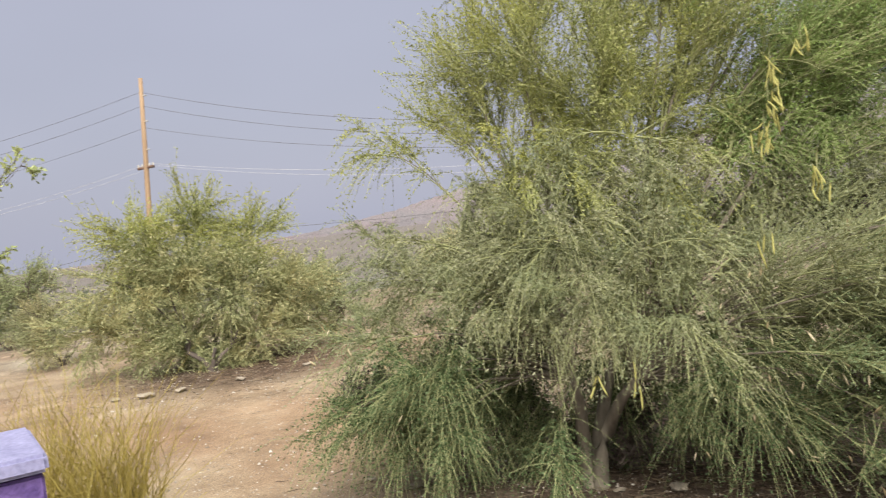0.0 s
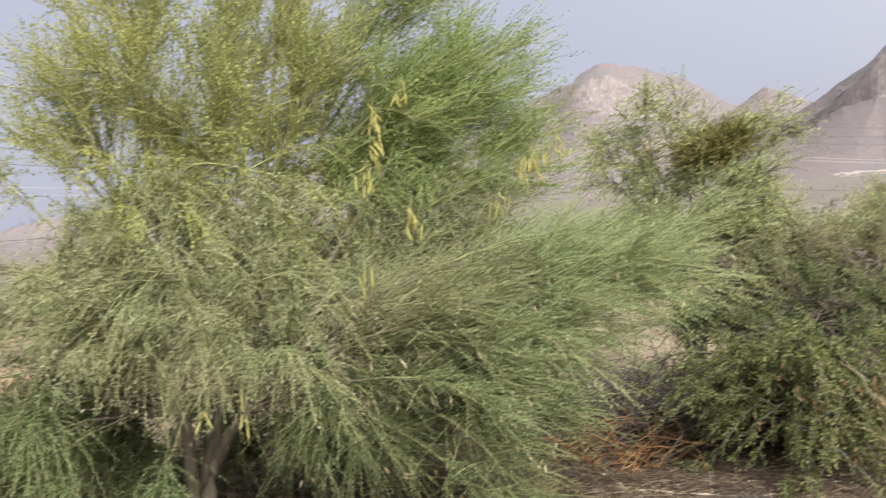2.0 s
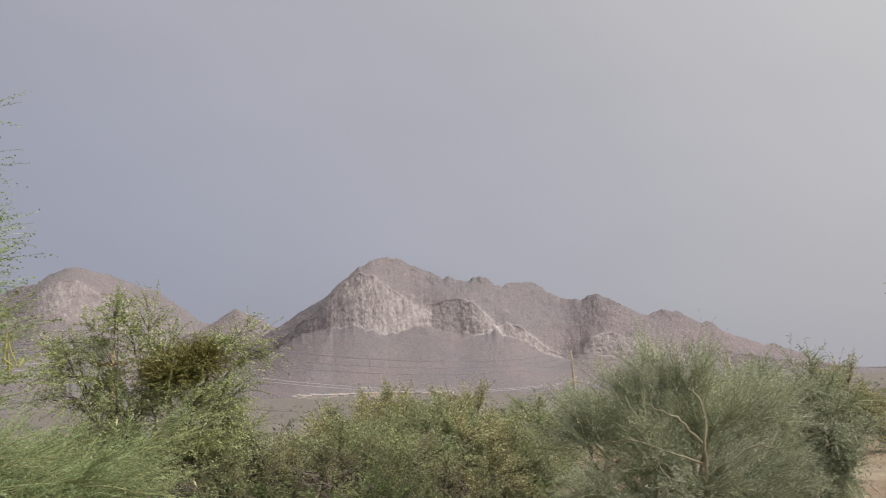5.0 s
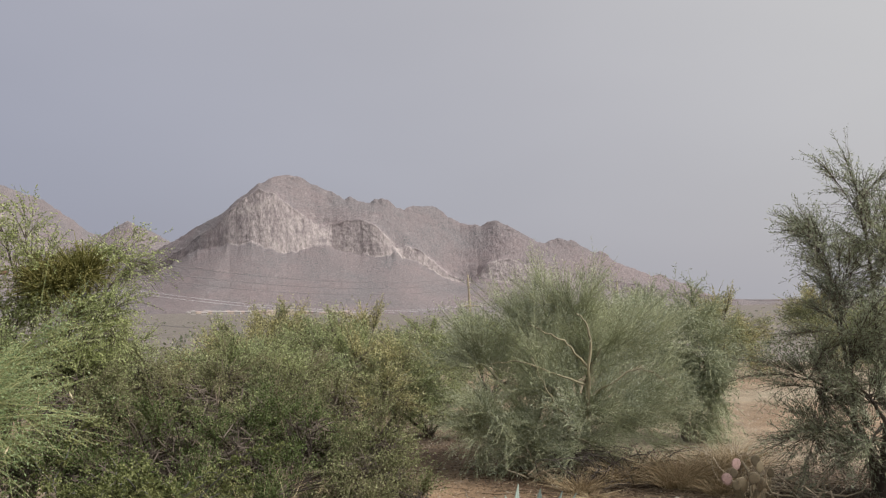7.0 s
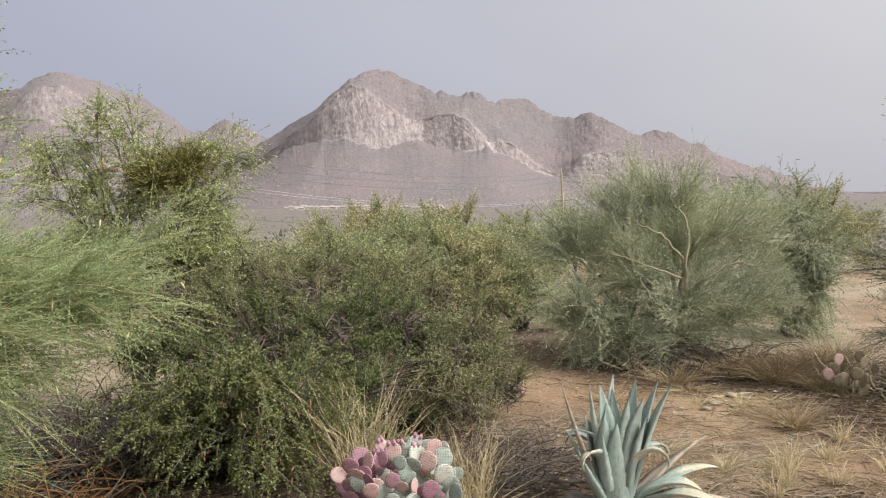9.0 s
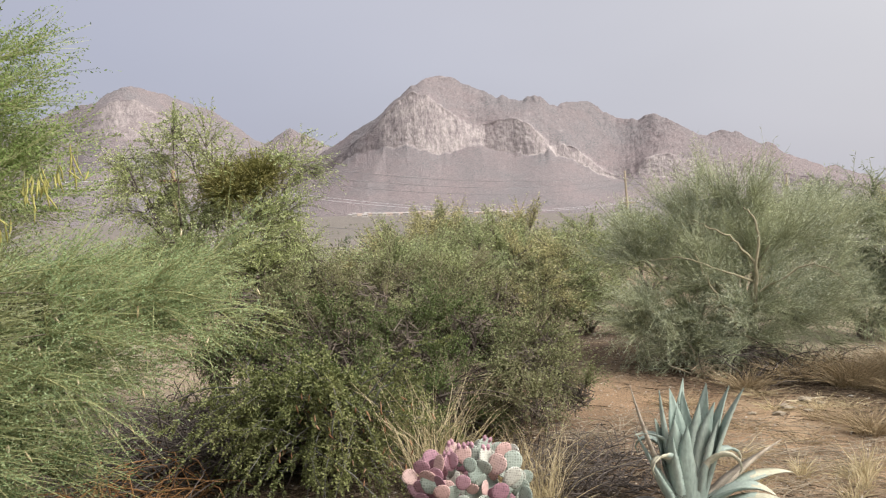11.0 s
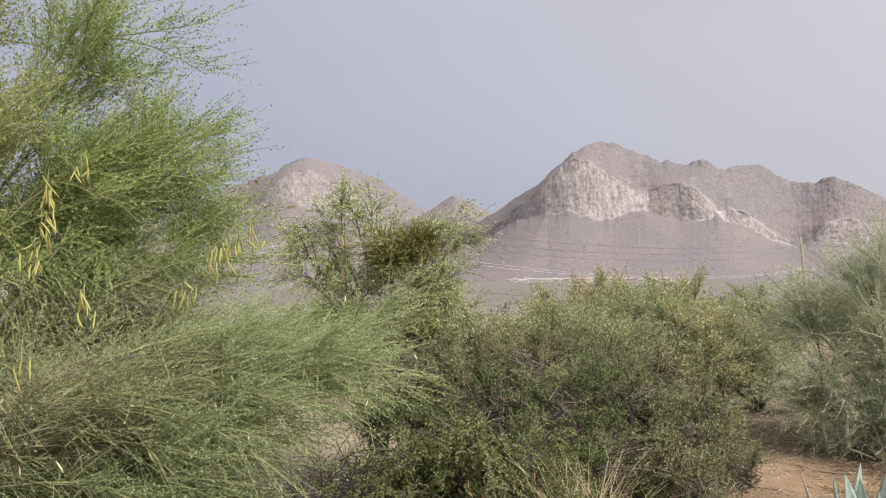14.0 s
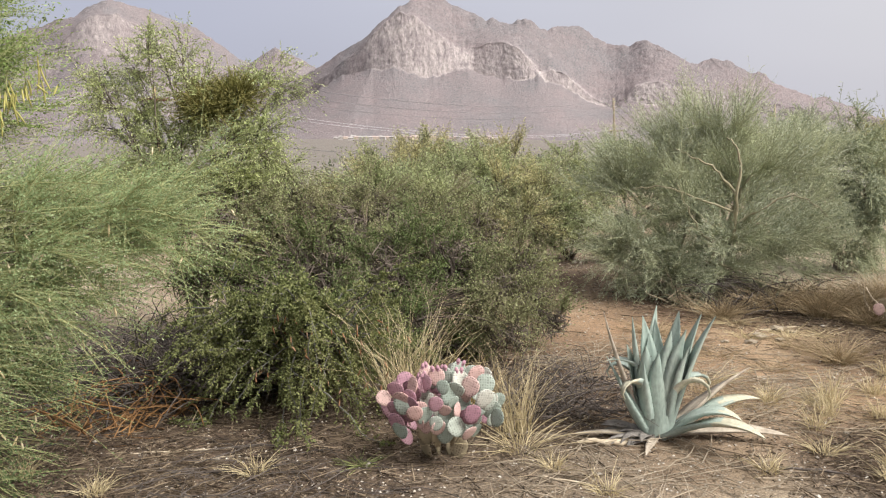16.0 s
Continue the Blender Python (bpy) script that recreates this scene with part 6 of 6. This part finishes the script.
def utility_pole(base_xy, bottom, top, lean, arm_z, arm_half, arm_az, label, arm_mat, brace, girth=0.17, wood=POLE_WOOD):
    ob = thing("utility_pole", (base_xy[0], base_xy[1], bottom), label, "pole", "utility poles")
    h = top - bottom
    geo = Geo()
    box_tube(geo, (0, 0, -0.3), (lean[0], lean[1], h), girth, 10, 0, 0.62)
    part("post", geo.mesh("post", [wood], True), ob, "round weathered wooden post")
    f = (arm_z - bottom) / h
    c = np.array([lean[0] * f, lean[1] * f, arm_z - bottom])
    d = np.array([math.cos(radians(arm_az)), math.sin(radians(arm_az)), 0]) * arm_half
    geo = Geo()
    box_tube(geo, c - d, c + d, 0.075, 6)
    part("crossarm", geo.mesh("crossarm", [arm_mat], True), ob, "dark wooden crossarm")
    for sgn in (-1, 1):
        if brace:
            geo = Geo()
            box_tube(geo, c + d * 0.8 * sgn, c - np.array([0, 0, brace]), 0.022, 5)
            part("brace", geo.mesh("brace", [BRACE], True), ob, "pale metal brace")
        for q in (0.45, 0.92):
            geo = Geo()
            p = c + d * q * sgn + np.array([0, 0, 0.05])
            z = np.array([0, 0.05, 0.1, 0.16])
            tubes(geo, (p + np.stack([z * 0, z * 0, z], -1))[None], np.array([[0.03, 0.06, 0.045, 0.02]]), 8)
            part("insulator", geo.mesh("insulator", [GLASS_GREY], True), ob)
    for q in (0.93, 0.83, 0.72):
        geo = Geo()
        p = np.array([lean[0] * q, lean[1] * q, h * q])
        e = d / arm_half * 0.32
        box_tube(geo, p, p + e, 0.035, 6)
        part("side_insulator", geo.mesh("side_insulator", [GLASS_GREY], True), ob)
    return ob


utility_pole((-43.75, 10.75), float(ground_z(-43.75, 10.75)), 10.8, (0.2, 0.85), 6.3, 0.55, 30, "tall weathered wooden utility pole leaning slightly", DARK_WOOD, 0)
utility_pole((-10.25, 32.3), float(ground_z(-10.25, 32.3)), 3.75, (0.0, 0.0), 3.3, 0.55, 5, "brown wooden utility pole with braced crossarm", RED_WOOD, 0.75, 0.12)
utility_pole((16.1, 72.3), float(ground_z(16.1, 72.3)), 4.5, (-0.3, 0.1), 1.75, 0.95, 20, "wooden utility pole beyond the thicket", POLE_GREY, 0.0, 0.14, POLE_GREY)
utility_pole((26.9, 65.1), float(ground_z(26.9, 65.1)), 3.4, (-0.25, 0.0), 1.2, 0.8, 20, "grey wooden utility pole behind the bushes", DARK_WOOD, 0.0, 0.11, POLE_GREY)


def cable(points, sag, mat, radius, label="thin overhead power cable"):
    geo = Geo()
    for (a, b), sg in zip(zip(points[:-1], points[1:]), sag):
        a, b = np.array(a, float), np.array(b, float)
        s = np.linspace(0, 1, 25)[:, None]
        p = a + (b - a) * s
        p[:, 2] -= (4 * sg * s * (1 - s))[:, 0]
        tubes(geo, p[None], np.full((1, 25), radius), 4)
    ob = new("power_cable", geo.mesh("power_cable", [mat], True))
    return tagged(ob, label, "cable", "overhead cables")


for za, zx, zb, sg, mat, rad in [(10.1, 4.6, 4.3, 1.9, CABLE, 0.011), (9.4, 4.2, 3.9, 1.9, CABLE, 0.011), (8.3, 3.9, 3.4, 1.7, CABLE, 0.010), (6.5, 3.5, 1.9, 1.3, CABLE_WHITE, 0.0075), (6.35, 3.36, 1.8, 1.45, CABLE_WHITE, 0.0075), (2.8, 2.1, 0.4, 0.45, CABLE, 0.011)]:
    off = 0.4 if mat is CABLE_WHITE and za < 6.4 else 0.0
    cable([(-75, -14, za - 0.3), (-43.55, 11.5 + off, za), (-10.3, 32.4 + off, zx), (15.9, 72.4 + off, zb), (26.7, 65.1, zb - 1)], [1.5, sg, 1.0, 0.2], mat, rad)


# ---- white rail far off in the yard ----
def white_rail():
    gz = float(ground_z(-15.1, 32.7))
    ob = thing("white_rail", (-15.1, 32.7, gz), "small white painted rail on two posts", "rail")
    h = 0.36 - gz
    geo = Geo()
    box_tube(geo, (-0.42, 0, h), (0.42, 0.1, h), 0.07, 6)
    part("bar", geo.mesh("bar", [HOUSE_WALL], True), ob)
    for x in (-0.36, 0.36):
        geo = Geo()
        box_tube(geo, (x, 0.05, -0.1), (x, 0.05, h), 0.035, 6)
        part("post", geo.mesh("post", [DARK_WOOD], True), ob, "dark wooden post")


white_rail()


# ---- town at the foot of the mountain ----
def house_meshes(width, depth, height):
    w, d = width / 2, depth / 2
    wall = Geo()
    v = [(-w, -d, -4), (w, -d, -4), (w, d, -4), (-w, d, -4), (-w, -d, height), (w, -d, height), (w, d, height), (-w, d, height)]
    wall.add(v, [(0, 1, 5, 4), (1, 2, 6, 5), (2, 3, 7, 6), (3, 0, 4, 7), (4, 5, 6, 7)])
    roof = Geo()
    e = 0.7
    v = [(-w - e, -d - e, height), (w + e, -d - e, height), (w + e, d + e, height), (-w - e, d + e, height), (-w * 0.5, 0, height + 2.2), (w * 0.5, 0, height + 2.2)]
    roof.add(v, [(0, 1, 5, 4), (2, 3, 4, 5), (1, 2, 5, 5), (3, 0, 4, 4)])
    win = Geo()
    win.add([(-0.9, -d - 0.1, 1), (0.9, -d - 0.1, 1), (0.9, -d - 0.1, 2.6), (-0.9, -d - 0.1, 2.6)], [(0, 1, 2, 3)])
    return wall, roof, win


def town():
    rng = np.random.default_rng(64)
    kinds = []
    for i, (w, d, h, m) in enumerate([(13, 10, 3.4, HOUSE_WALL), (17, 11, 4.0, HOUSE_TAN), (10, 9, 5.0, HOUSE_WALL), (22, 13, 4.2, HOUSE_TAN)]):
        wall, roof, win = house_meshes(w, d, h)
        kinds.append((wall.mesh("wall", [m]), roof.mesh("roof", [HOUSE_ROOF if i % 2 else HOUSE_WALL]), win.mesh("window", [DARK_WOOD])))
    for i in range(84):
        az = radians(rng.uniform(-4.4, 6.4))
        r = rng.uniform(1850, 2400)
        x, y = -math.sin(az) * r, math.cos(az) * r
        ob = thing("house", (x, y, float(ground_z(x, y)) + 1.0), "pale low house in the distant town", "house", "distant town houses")
        ob.rotation_euler = (0, 0, az + rng.normal() * 0.25)
        wall, roof, win = kinds[i % 4]
        part("wall", wall, ob)
        part("roof", roof, ob)
        for x in (-0.3, 0.0, 0.3):
            part("window", win, ob).location = (x * (13, 17, 10, 22)[i % 4], 0, 0)


town()
